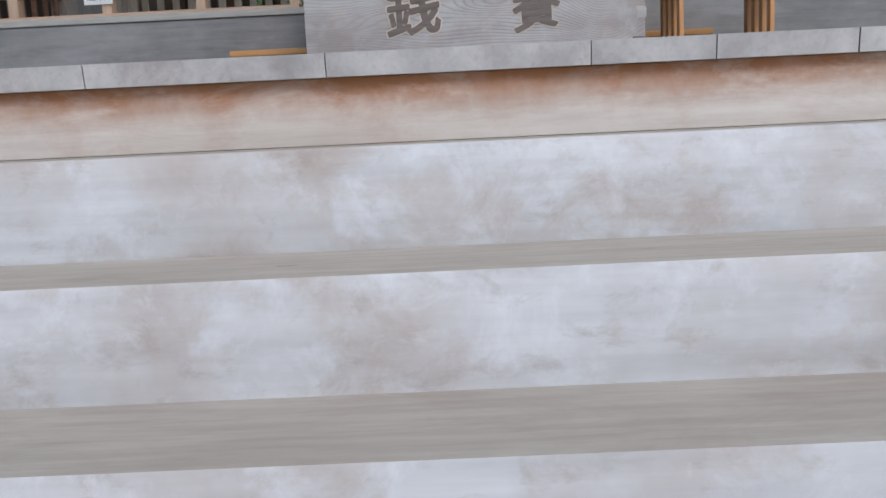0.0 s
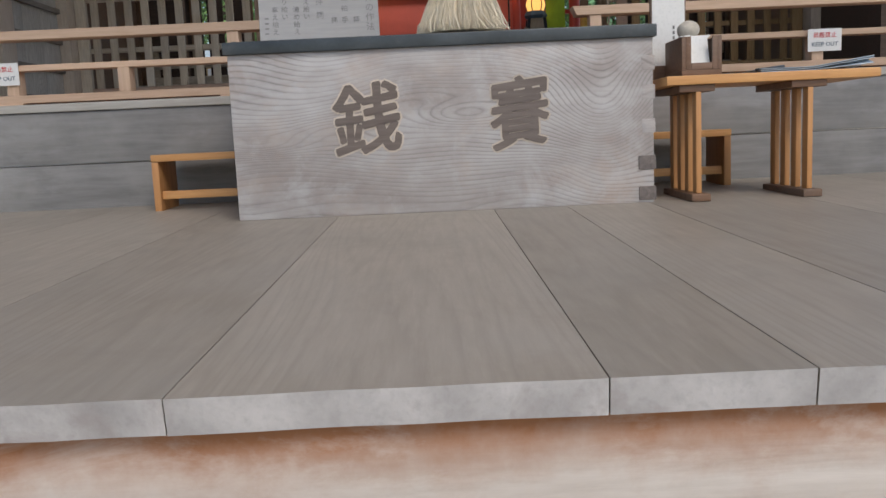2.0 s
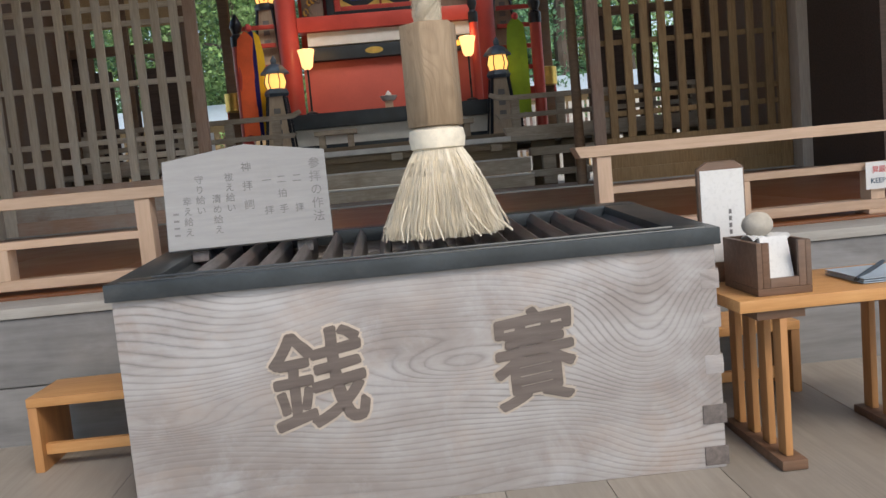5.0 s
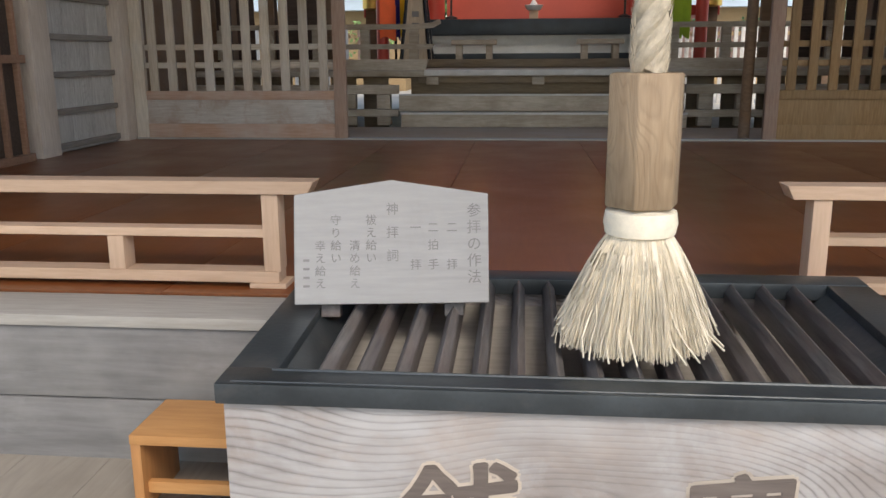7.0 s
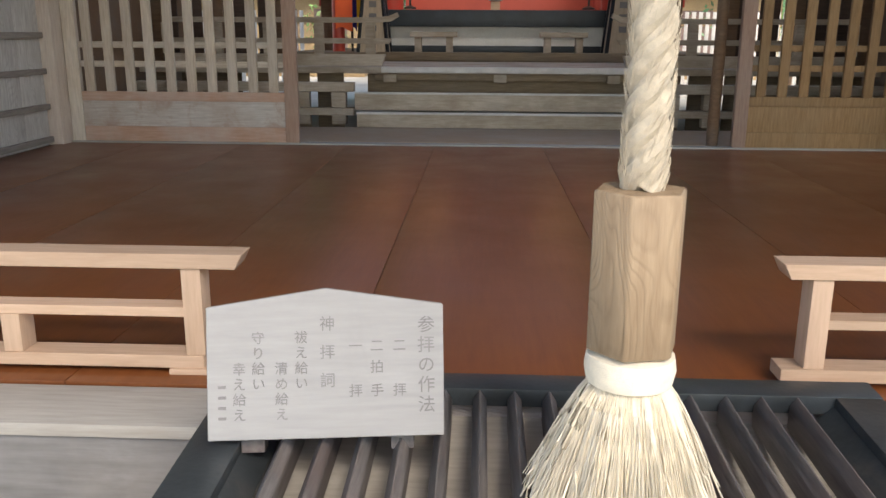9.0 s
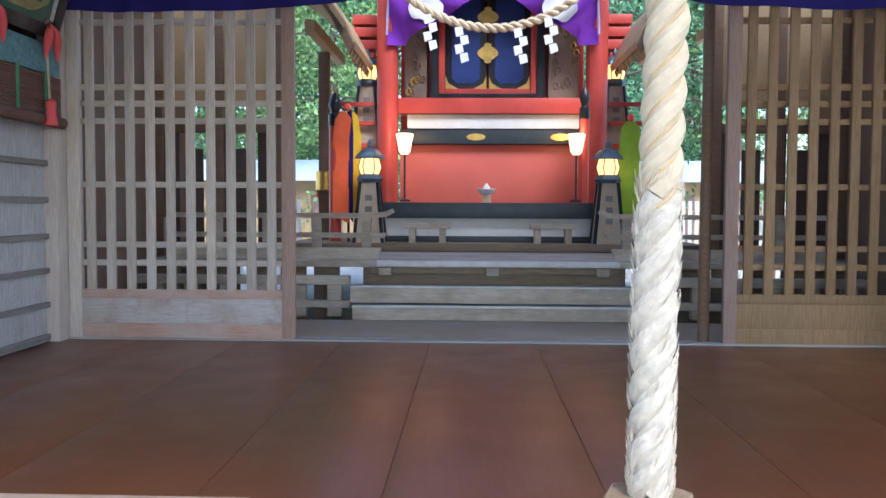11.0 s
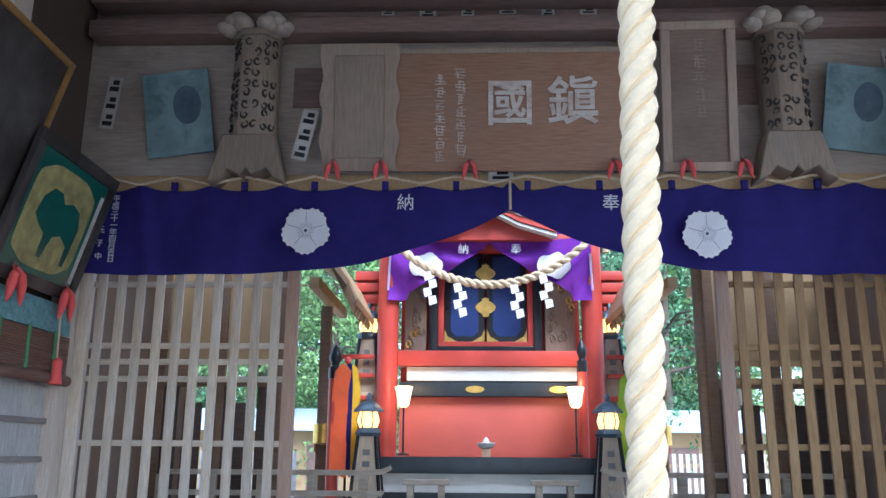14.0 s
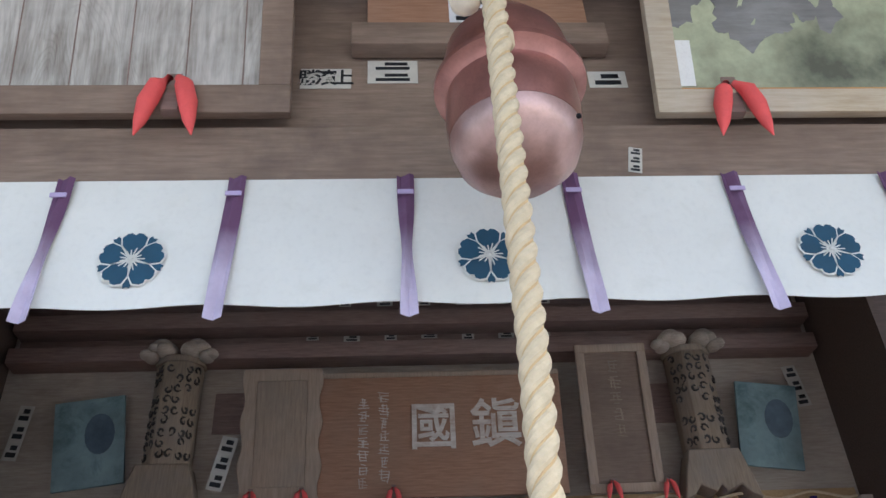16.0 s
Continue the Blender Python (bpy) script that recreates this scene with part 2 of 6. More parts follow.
M["worn_ink"] = paint("sun_faded_ink", (0.24, 0.235, 0.24), 0.85)
M["ink"] = paint("faded_ink", (0.185, 0.18, 0.18), 0.85)
# Door lattices: left painted brighter, right browner and dimmer, following the uneven daylight.
M["lattice"] = wood("lit_grey_lattice", (0.43, 0.355, 0.28), (0.62, 0.535, 0.44), "z", 0.7, (0.56, 0.55, 0.53), 0.4, 0.25)
M["lattice_x"] = wood("lit_grey_lattice_rail", (0.43, 0.355, 0.28), (0.62, 0.535, 0.44), "x", 0.7, (0.56, 0.55, 0.53), 0.4, 0.25)
M["lattice_r"] = wood("dim_brown_lattice", (0.21, 0.122, 0.052), (0.32, 0.2, 0.096), "z", 0.65, (0.29, 0.21, 0.125), 0.4, 0.25)
M["stile"] = wood("red_brown_stile", (0.27, 0.165, 0.12), (0.39, 0.26, 0.20), "z", 0.6, (0.3, 0.26, 0.23), 0.4)
M["skirt"] = wood("worn_red_skirt", (0.42, 0.25, 0.17), (0.54, 0.35, 0.26), "x", 0.6, (0.52, 0.47, 0.43), 0.6)
M["skirt_grey"] = wood("grey_skirt_panel", (0.45, 0.41, 0.37), (0.64, 0.60, 0.56), "x", 0.75, (0.40, 0.30, 0.24), 0.6)
M["wallboard"] = wood("grey_wall_board", (0.40, 0.38, 0.36), (0.58, 0.56, 0.54), "z", 0.75, (0.32, 0.29, 0.27), 0.5, 0.3, 0.3, 50)
M["batten"] = wood("dark_batten", (0.20, 0.175, 0.16), (0.30, 0.265, 0.24), "y", 0.7)
M["post"] = wood("pale_hall_post", (0.48, 0.40, 0.34), (0.62, 0.54, 0.47), "z", 0.7, (0.42, 0.32, 0.26), 0.4)
M["dark"] = wood("smoky_hall_timber", (0.15, 0.095, 0.082), (0.25, 0.172, 0.15), "x", 0.7, (0.19, 0.155, 0.14), 0.4)
# Dimness of the interior and side walls is put into this colour.
M["dimwood"] = wood("dim_side_timber", (0.055, 0.036, 0.028), (0.105, 0.07, 0.055), "x", 0.7, (0.09, 0.07, 0.06), 0.4)
# Lintel boards: paler base makes up for light that doesn't reach this height.
M["upper"] = wood("lightened_lintel_board", (0.30, 0.25, 0.21), (0.43, 0.37, 0.31), "x", 0.8, (0.40, 0.37, 0.33), 0.4)
M["bellbeam"] = wood("dusty_brown_beam", (0.175, 0.125, 0.095), (0.26, 0.19, 0.15), "x", 0.75, (0.12, 0.08, 0.065), 0.55, 0.25)
M["carving"] = wood("faded_carved_nosing", (0.215, 0.165, 0.12), (0.32, 0.25, 0.185), "z", 0.8, (0.22, 0.20, 0.19), 0.5)
M["plaque"] = wood("brown_plaque", (0.25, 0.13, 0.08), (0.36, 0.205, 0.135), "x", 0.7, (0.30, 0.21, 0.16), 0.4)
# Plaque frames are lightened the same way, in place of missing light.
M["plaque_f"] = wood("lightened_plaque_frame", (0.27, 0.20, 0.15), (0.38, 0.29, 0.225), "z", 0.75)
M["tan"] = wood("tan_eaves_board", (0.36, 0.24, 0.12), (0.5, 0.36, 0.2), "y", 0.65, (0.3, 0.22, 0.14), 0.4)
M["barge"] = wood("brown_barge_board", (0.14, 0.08, 0.045), (0.22, 0.13, 0.075), "x", 0.65)
M["greydeck"] = wood("silver_grey_step", (0.40, 0.345, 0.28), (0.55, 0.485, 0.405), "x", 0.75, (0.27, 0.205, 0.145), 0.65, 0.3)
M["riser_b"] = wood("brown_grey_riser", (0.17, 0.125, 0.08), (0.27, 0.205, 0.135), "x", 0.8)
M["edge"] = paint("pale_step_edge", (0.62, 0.61, 0.59), 0.7)
M["red"] = paint("vermilion_lacquer", (0.47, 0.06, 0.045), 0.38, 0.12, 3, 0, 0.04, 0.12)
M["redwall"] = paint("matt_red_panel", (0.54, 0.11, 0.085), 0.5, 0.08, 2, 0, 0.03, 0.1)
M["black"] = paint("black_lacquer", (0.014, 0.017, 0.022), 0.3, 0.3, 4)
M["navybeam"] = paint("slate_black_beam", (0.022, 0.032, 0.042), 0.4, 0.3, 4)
M["white"] = paint("white_limewash", (0.72, 0.73, 0.72), 0.8, 0.06, 5)
M["gold"] = paint("gilt_fitting", (0.80, 0.55, 0.16), 0.35, 0.15, 10, 0.85)
M["bluedoor"] = paint("deep_blue_door", (0.012, 0.035, 0.16), 0.4, 0.15, 5)
M["navy"] = paint("navy_curtain_cloth", (0.028, 0.022, 0.14), 0.9, 0.15, 4, 0, 0.2, 0.1, 0.1)
M["purple"] = paint("purple_crepe_cloth", (0.17, 0.035, 0.36), 0.85, 0.15, 5, 0, 0.2, 0.1, 0.2)
M["lilac"] = paint("lilac_strap_cloth", (0.40, 0.33, 0.52), 0.85, 0.2, 3, 0, 0.1, 0.1, 0.2)
M["strap"] = paint("dyed_strap_cloth", (0.50, 0.44, 0.58), 0.85, 0.15, 5, 0, 0.15, 0.1, 0.2)
graded(M["strap"], 2, 0.12, 0.36, (0.13, 0.065, 0.13), 1.0, 0.1)
M["cream"] = paint("cream_brocade", (0.66, 0.66, 0.635), 0.85, 0.05, 3, 0, 0.2, 0.12, 0.2)
M["teal"] = paint("deep_teal_print", (0.012, 0.06, 0.11), 0.8)
M["paper"] = paint("white_paper", (0.74, 0.74, 0.735), 0.85, 0.03, 8)
M["print"] = paint("white_crest_print", (0.72, 0.72, 0.76), 0.85, 0.06, 6)
M["rope"] = paint("cream_hemp_rope", (0.60, 0.49, 0.335), 0.85, 0.12, 30, 0, 0.6, 0.25, 0.2)
M["rope_tan"] = paint("tan_groove_hemp", (0.56, 0.40, 0.22), 0.85, 0.12, 30, 0, 0.4, 0.2, 0.2)
M["frayed"] = paint("whitened_frayed_hemp", (0.65, 0.57, 0.45), 0.9, 0.18, 40, 0, 0.8, 0.3, 0.2)
M["tassel"] = paint("pale_hemp_fibre", (0.86, 0.78, 0.64), 0.8, 0.14, 25, 0, 0.4, 0.2, 0.3)
M["hexwood"] = wood("brown_hexagon_wood", (0.27, 0.185, 0.115), (0.40, 0.295, 0.195), "z", 0.65, (0.46, 0.38, 0.29), 0.4, 0.4, 0.25, 60, 1.6)
M["copper"] = paint("aged_pink_bronze", (0.42, 0.20, 0.17), 0.32, 0.25, 7, 0.75, 0.06, 0.3)
M["bellgrey"] = paint("grey_bronze_underside", (0.45, 0.29, 0.26), 0.36, 0.25, 7, 0.7)
M["crimson"] = paint("faded_red_cloth", (0.72, 0.11, 0.11), 0.8, 0.12, 8, 0, 0.2, 0.15, 0.2)
M["verdigris"] = paint("verdigris_ema_painting", (0.19, 0.28, 0.30), 0.7, 0.35, 2)
M["greenpic"] = paint("dark_green_painting", (0.012, 0.10, 0.075), 0.35, 0.3, 3)
M["ochre"] = paint("ochre_painting_ground", (0.32, 0.28, 0.11), 0.5, 0.35, 9)
M["blackframe"] = wood("black_picture_frame", (0.022, 0.018, 0.016), (0.045, 0.036, 0.032), "z", 0.45)
M["blindcloth"] = paint("blue_green_brocade", (0.14, 0.27, 0.29), 0.8, 0.35, 22)
M["reed"] = wood("brown_reed_blind", (0.13, 0.06, 0.04), (0.21, 0.105, 0.07), "y", 0.7)
M["greenband"] = paint("green_silk_band", (0.08, 0.24, 0.1), 0.75)
M["orange"] = paint("orange_silk", (0.85, 0.14, 0.045), 0.7, 0.08)
M["yellow"] = paint("yellow_silk", (0.85, 0.52, 0.02), 0.7, 0.08)
M["lime"] = paint("lime_silk", (0.32, 0.50, 0.035), 0.7, 0.12)
M["lampglow"] = glow("lit_glass_shade", (1.0, 0.58, 0.25), 1.2)
M["lantglow"] = glow("lit_lantern_paper", (1.0, 0.55, 0.16), 0.95)
M["slate"] = paint("blue_grey_lantern_metal", (0.08, 0.12, 0.16), 0.45, 0.3, 8, 0.4)
M["lantwood"] = wood("lantern_board", (0.38, 0.30, 0.22), (0.50, 0.41, 0.31), "z", 0.7)
M["stone"] = paint("pitted_pale_stone", (0.50, 0.46, 0.40), 0.9, 0.2, 22, 0, 0.6, 0.3)
# Mostly unseen ground, kept pale to bounce daylight up into the hall.
M["earth"] = paint("pale_bounce_ground", (0.58, 0.55, 0.49), 0.95, 0.25, 0.6, 0, 0.5, 0.3)
M["leaf"] = paint("foliage", (0.16, 0.27, 0.09), 0.6, 0.5, 0.7, 0, 0.1, 0.1)
M["leaf2"] = paint("bluish_foliage", (0.11, 0.24, 0.12), 0.6, 0.5, 0.7, 0, 0.1, 0.1)
M["bark"] = wood("tree_bark", (0.07, 0.05, 0.035), (0.13, 0.1, 0.075), "z", 0.9)
M["roofmetal"] = paint("pale_blue_roof", (0.50, 0.60, 0.68), 0.5, 0.08, 3)
M["moss"] = paint("scenic_painting", (0.30, 0.32, 0.22), 0.55, 0.75, 2.2)
M["sticker"] = paint("yellowed_sticker_paper", (0.50, 0.48, 0.44), 0.85, 0.12, 9)
M["landing"] = wood("brown_landing_board", (0.25, 0.175, 0.115), (0.34, 0.25, 0.175), "x", 0.6, (0.40, 0.36, 0.32), 0.4)
M["oldframe"] = wood("flaking_gilt_frame", (0.36, 0.28, 0.19), (0.5, 0.42, 0.32), "x", 0.7, (0.5, 0.47, 0.42), 0.6)
M["bleached"] = wood("bleached_board", (0.17, 0.15, 0.13), (0.46, 0.44, 0.42), "z", 0.8, (0.60, 0.59, 0.57), 0.55, 0.4, 0.2, 28)
M["dullgold"] = paint("dull_gold_frame", (0.34, 0.19, 0.06), 0.45, 0.25, 8, 0.4)
M["redletter"] = paint("red_print", (0.6, 0.05, 0.05), 0.7)
M["bluebook"] = paint("pale_blue_plastic_cover", (0.45, 0.55, 0.65), 0.35, 0.2, 8)


def island_vary(m, lo, hi):
    """Lightens and darkens each loose strand or leaf of a mesh by itself."""
    n, l = m.node_tree.nodes, m.node_tree.links
    b = n["Principled BSDF"]
    old = b.inputs["Base Color"].links[0].from_socket
    geo = node(n, l, "NewGeometry")
    v = node(n, l, "MapRange", {0: geo.outputs["Random Per Island"], 3: lo, 4: hi}).outputs[0]
    l.new(node(n, l, "HueSaturation", {"Color": old, "Value": v}).outputs[0], b.inputs["Base Color"])


island_vary(M["tassel"], 0.8, 1.1)
island_vary(M["leaf"], 0.55, 1.6)
island_vary(M["leaf2"], 0.55, 1.6)


mottled(M["step"], 3.2, (0.36, 0.29, 0.245), 0.75, 0.50, 0.68)
mottled(M["step"], 15.0, (0.30, 0.25, 0.22), 0.5, 0.56, 0.72, (0.6, 1, 1))
# Pale blue patches paint more skylight on the risers.
mottled(M["step"], 7.0, (0.66, 0.68, 0.72), 0.6, 0.52, 0.7)
mottled(M["tread"], 6.0, (0.27, 0.22, 0.18), 0.45, 0.53, 0.75, (0.5, 1, 1))
mottled(M["greydeck"], 3.0, (0.24, 0.18, 0.125), 0.6, 0.48, 0.7, (0.5, 1, 2))
mottled(M["rust"], 9.0, (0.62, 0.58, 0.54), 0.5, 0.5, 0.7, (0.4, 1, 1))
mottled(M["step_lip"], 7.0, (0.25, 0.21, 0.20), 0.6, 0.5, 0.68)
mottled(M["box"], 2.6, (0.36, 0.27, 0.22), 0.6, 0.5, 0.72, (1, 1, 1.6))
mottled(M["box"], 5.0, (0.52, 0.53, 0.55), 0.55, 0.52, 0.74)
mottled(M["box_front"], 2.6, (0.40, 0.30, 0.24), 0.5, 0.5, 0.72, (1, 1, 1.6))
mottled(M["box_front"], 5.0, (0.50, 0.51, 0.54), 0.5, 0.52, 0.74)
mottled(M["beam"], 3.0, (0.36, 0.36, 0.37), 0.6, 0.52, 0.75, (0.5, 1, 1.5))
mottled(M["deck"], 1.8, (0.20, 0.17, 0.14), 0.4, 0.5, 0.72)
mottled(M["lacquer"], 1.1, (0.24, 0.075, 0.02), 0.6, 0.48, 0.7)
mottled(M["bellbeam"], 2.4, (0.10, 0.07, 0.06), 0.55, 0.55, 0.75, (0.7, 1, 1))
mottled(M["upper"], 1.6, (0.20, 0.17, 0.145), 0.45, 0.48, 0.66, (0.6, 1, 1.4))
mottled(M["skirt_grey"], 4.0, (0.36, 0.24, 0.18), 0.7, 0.5, 0.66)
mottled(M["cream"], 5.0, (0.56, 0.56, 0.52), 0.5, 0.55, 0.75)
mottled(M["signwood"], 3.0, (0.27, 0.265, 0.265), 0.4, 0.5, 0.75)
mottled(M["rim"], 5.0, (0.13, 0.12, 0.115), 0.5, 0.55, 0.75)
mottled(M["verdigris"], 3.0, (0.06, 0.12, 0.13), 0.7, 0.5, 0.65)


# ---- modelling helpers ----
def box(bm, x0, x1, y0, y1, z0, z1, bevel=0.0, m=None):
    r = bmesh.ops.create_cube(bm, size=1)
    vs = r["verts"]
    bmesh.ops.transform(bm, verts=vs, matrix=Matrix.Translation(((x0 + x1) / 2, (y0 + y1) / 2, (z0 + z1) / 2)) @ Matrix.Diagonal((abs(x1 - x0), abs(y1 - y0), abs(z1 - z0), 1)))
    if bevel:
        es = list({e for v in vs for e in v.link_edges})
        out = bmesh.ops.bevel(bm, geom=es, offset=bevel, segments=2, affect="EDGES", profile=0.6)
        vs = list({v for f in out["faces"] for v in f.verts} | {v for v in vs if v.is_valid})
    if m is not None:
        bmesh.ops.transform(bm, verts=[v for v in vs if v.is_valid], matrix=m)
    return bm


def cube(x0, x1, y0, y1, z0, z1, bevel=0.004):
    return box(bmesh.new(), x0, x1, y0, y1, z0, z1, bevel)


def prism(pts, axis, a, b, bevel=0.0):
    """A polygon given in the two other axes, drawn out along axis from a to b."""
    bm = bmesh.new()

    def at(p, q, s):
        return {"x": (s, p, q), "y": (p, s, q), "z": (p, q, s)}[axis]
    va = [bm.verts.new(at(p, q, a)) for p, q in pts]
    vb = [bm.verts.new(at(p, q, b)) for p, q in pts]
    bm.faces.new(va)
    bm.faces.new(vb[::-1])
    for i in range(len(pts)):
        j = (i + 1) % len(pts)
        bm.faces.new((va[i], vb[i], vb[j], va[j]))
    bmesh.ops.recalc_face_normals(bm, faces=bm.faces)
    if bevel:
        bmesh.ops.bevel(bm, geom=list(bm.edges), offset=bevel, segments=1, affect="EDGES")
    return bm


def lathe(profile, segs=24, bm=None, at=(0, 0, 0)):
    bm = bm or bmesh.new()
    rings = []
    for r, z in profile:
        rings.append([bm.verts.new((at[0] + r * math.cos(2 * math.pi * i / segs), at[1] + r * math.sin(2 * math.pi * i / segs), at[2] + z)) for i in range(segs)])
    for a, b in zip(rings, rings[1:]):
        for i in range(segs):
            j = (i + 1) % segs
            bm.faces.new((a[i], a[j], b[j], b[i]))
    bm.faces.new(rings[0][::-1])
    bm.faces.new(rings[-1])
    return bm


def tube(path, radius, segs=8, bm=None, taper=None):
    bm = bm or bmesh.new()
    rings = []
    pts = [Vector(p) for p in path]
    for i, p in enumerate(pts):
        d = (pts[min(i + 1, len(pts) - 1)] - pts[max(i - 1, 0)]).normalized()
        s = d.cross(Vector((0, 0, 1)) if abs(d.z) < 0.9 else Vector((1, 0, 0))).normalized()
        u = s.cross(d)
        r = radius * (taper(i / (len(pts) - 1)) if taper else 1)
        rings.append([bm.verts.new(p + r * (math.cos(2 * math.pi * k / segs) * s + math.sin(2 * math.pi * k / segs) * u)) for k in range(segs)])
    for a, b in zip(rings, rings[1:]):
        for k in range(segs):
            j = (k + 1) % segs
            bm.faces.new((a[k], a[j], b[j], b[k]))
    bm.faces.new(rings[0][::-1])
    bm.faces.new(rings[-1])
    return bm


def sheet(f, nu, nv, thick=0.003):
    """A cloth or plate through the points f(u, v), u and v from 0 to 1, with thickness along its normals."""
    bm = bmesh.new()
    g = [[bm.verts.new(f(i / nu, j / nv)) for j in range(nv + 1)] for i in range(nu + 1)]
    for i in range(nu):
        for j in range(nv):
            bm.faces.new((g[i][j], g[i + 1][j], g[i + 1][j + 1], g[i][j + 1]))
    bm.normal_update()
    if thick:
        bmesh.ops.solidify(bm, geom=list(bm.faces), thickness=thick)
    return bm


def finish(bm, name, material, smooth=True):
    me = bpy.data.meshes.new(name)
    bmesh.ops.recalc_face_normals(bm, faces=bm.faces)
    bm.to_mesh(me)
    bm.free()
    me.materials.append(M[material])
    if smooth:
        me.polygons.foreach_set("use_smooth", [True] * len(me.polygons))
        me.set_sharp_from_angle(angle=radians(38))
    return me


def part(name, bm, material, parent, label="", kind=""):
    me = bm if isinstance(bm, bpy.types.Mesh) else finish(bm, name, material)
    ob = new(name, me)
    ob.parent = parent
    return tagged(ob, label, kind=kind)


def thing(name, at, label, category, group=""):
    ob = new(name)
    ob.location = at
    ob.empty_display_size = 0.1
    return tagged(ob, label, category, group)


def structure(name, bm, material, label=""):
    ob = new(name, finish(bm, name, material))
    return tagged(ob, label, kind="structure")


def letters(text, size, thick=0.001, offset=0.0, stack=False):
    """The mesh of a piece of writing in the built-in font, upright in x and z, facing -y, centred."""
    cu = bpy.data.curves.new("writing", "FONT")
    cu.body, cu.size, cu.extrude, cu.offset = ("\n".join(text) if stack else text), size, thick, offset
    cu.align_x, cu.align_y, cu.space_line = "CENTER", "CENTER", 1.0
    cu.resolution_u = 3
    ob = bpy.data.objects.new("writing", cu)
    scene.collection.objects.link(ob)
    me = bpy.data.meshes.new_from_object(ob.evaluated_get(bpy.context.evaluated_depsgraph_get()))
    bpy.data.objects.remove(ob)
    bpy.data.curves.remove(cu)
    me.transform(Euler((radians(90), 0, 0)).to_matrix().to_4x4())
    return me


def writing(name, text, size, at, material, parent, thick=0.0015, turn=None, stack=False, offset=0.0):
    me = letters(text, size, thick, offset, stack)
    if turn is not None:
        me.transform(turn)
    me.transform(Matrix.Translation(at))
    me.materials.clear()
    me.materials.append(M[material])
    return part(name, me, material, parent)


def rz(seed):
    return random.Random(seed)


# ---- the setting ----
CX = 0.72
FLOOR_EDGE = 1.895
FALL = 0.0205  # the veranda falls towards its front edge
XL, XR = -3.42, 4.86
HALL = 0.52

# ground: one sheet that rises to a terrace behind the hall
bm = bmesh.new()
ys = [-200, -30, -5, 2.5, 6.5, 10.6, 11.0, 30, 60, 300]
zs = [-1.445, -1.445, -1.445, -1.445, -1.445, -0.4, 0.36, 0.5, 3.0, 12.0]
xs = [-250, -40, -10, 0, 10, 40, 250]
g = [[bm.verts.new((x, y, z)) for x in xs] for y, z in zip(ys, zs)]
for i in range(len(ys) - 1):
    for j in range(len(xs) - 1):
        bm.faces.new((g[i][j], g[i][j + 1], g[i + 1][j + 1], g[i + 1][j]))
structure("ground", bm, "earth", "ground that rises behind the hall, made pale to bounce light")

# steps of solid timber
STEPS = [(1.635, -0.244, 1.93), (1.35, -0.445, 1.66), (1.065, -0.645, 1.38), (0.78, -0.845, 1.1), (0.495, -1.045, 0.81), (0.21, -1.245, 0.53)]
GROUND = -1.445
stairs = thing("timber_steps", (CX, 1.9, GROUND), "broad weathered solid timber steps up to the veranda", "steps")
for k, (yf, z, yb) in enumerate(STEPS):
    bm = box(bmesh.new(), -5.0, 5.0, yf - 1.9, yb - 1.9 + 0.25, z - GROUND - (0.205 if k == 0 else 0.213), z - GROUND, 0.012)
    me = finish(bm, "step", "step")
    me.materials.append(M["tread"])
    for p in me.polygons:
        if p.normal.z > 0.6:
            p.material_index = 1
    part("step", me, "step", stairs)
bm = cube(-5.0, 5.0, 1.925 - 1.9, 2.2 - 1.9, 1.202, 1.351, 0.003)
part("riser", bm, "rust", stairs, "riser stained with rust under the floor edge")

# small knots in the treads
for kx, ky, kz, w, d in ((0.08, 1.45, -0.445, 0.030, 0.007), (0.205, 1.47, -0.445, 0.022, 0.007), (0.835, 1.48, -0.445, 0.018, 0.006), (1.10, 1.375, -0.445, 0.012, 0.009)):
    kn = lathe([(1.0, 0.0), (0.8, 0.0006)], 16)
    bmesh.ops.scale(kn, verts=kn.verts, vec=(w, d, 1))
    bmesh.ops.translate(kn, verts=kn.verts, vec=(kx - CX, ky - 1.9, kz - GROUND + 0.0002))
    part("knot", kn, "sill", stairs, "dark knot in a tread")

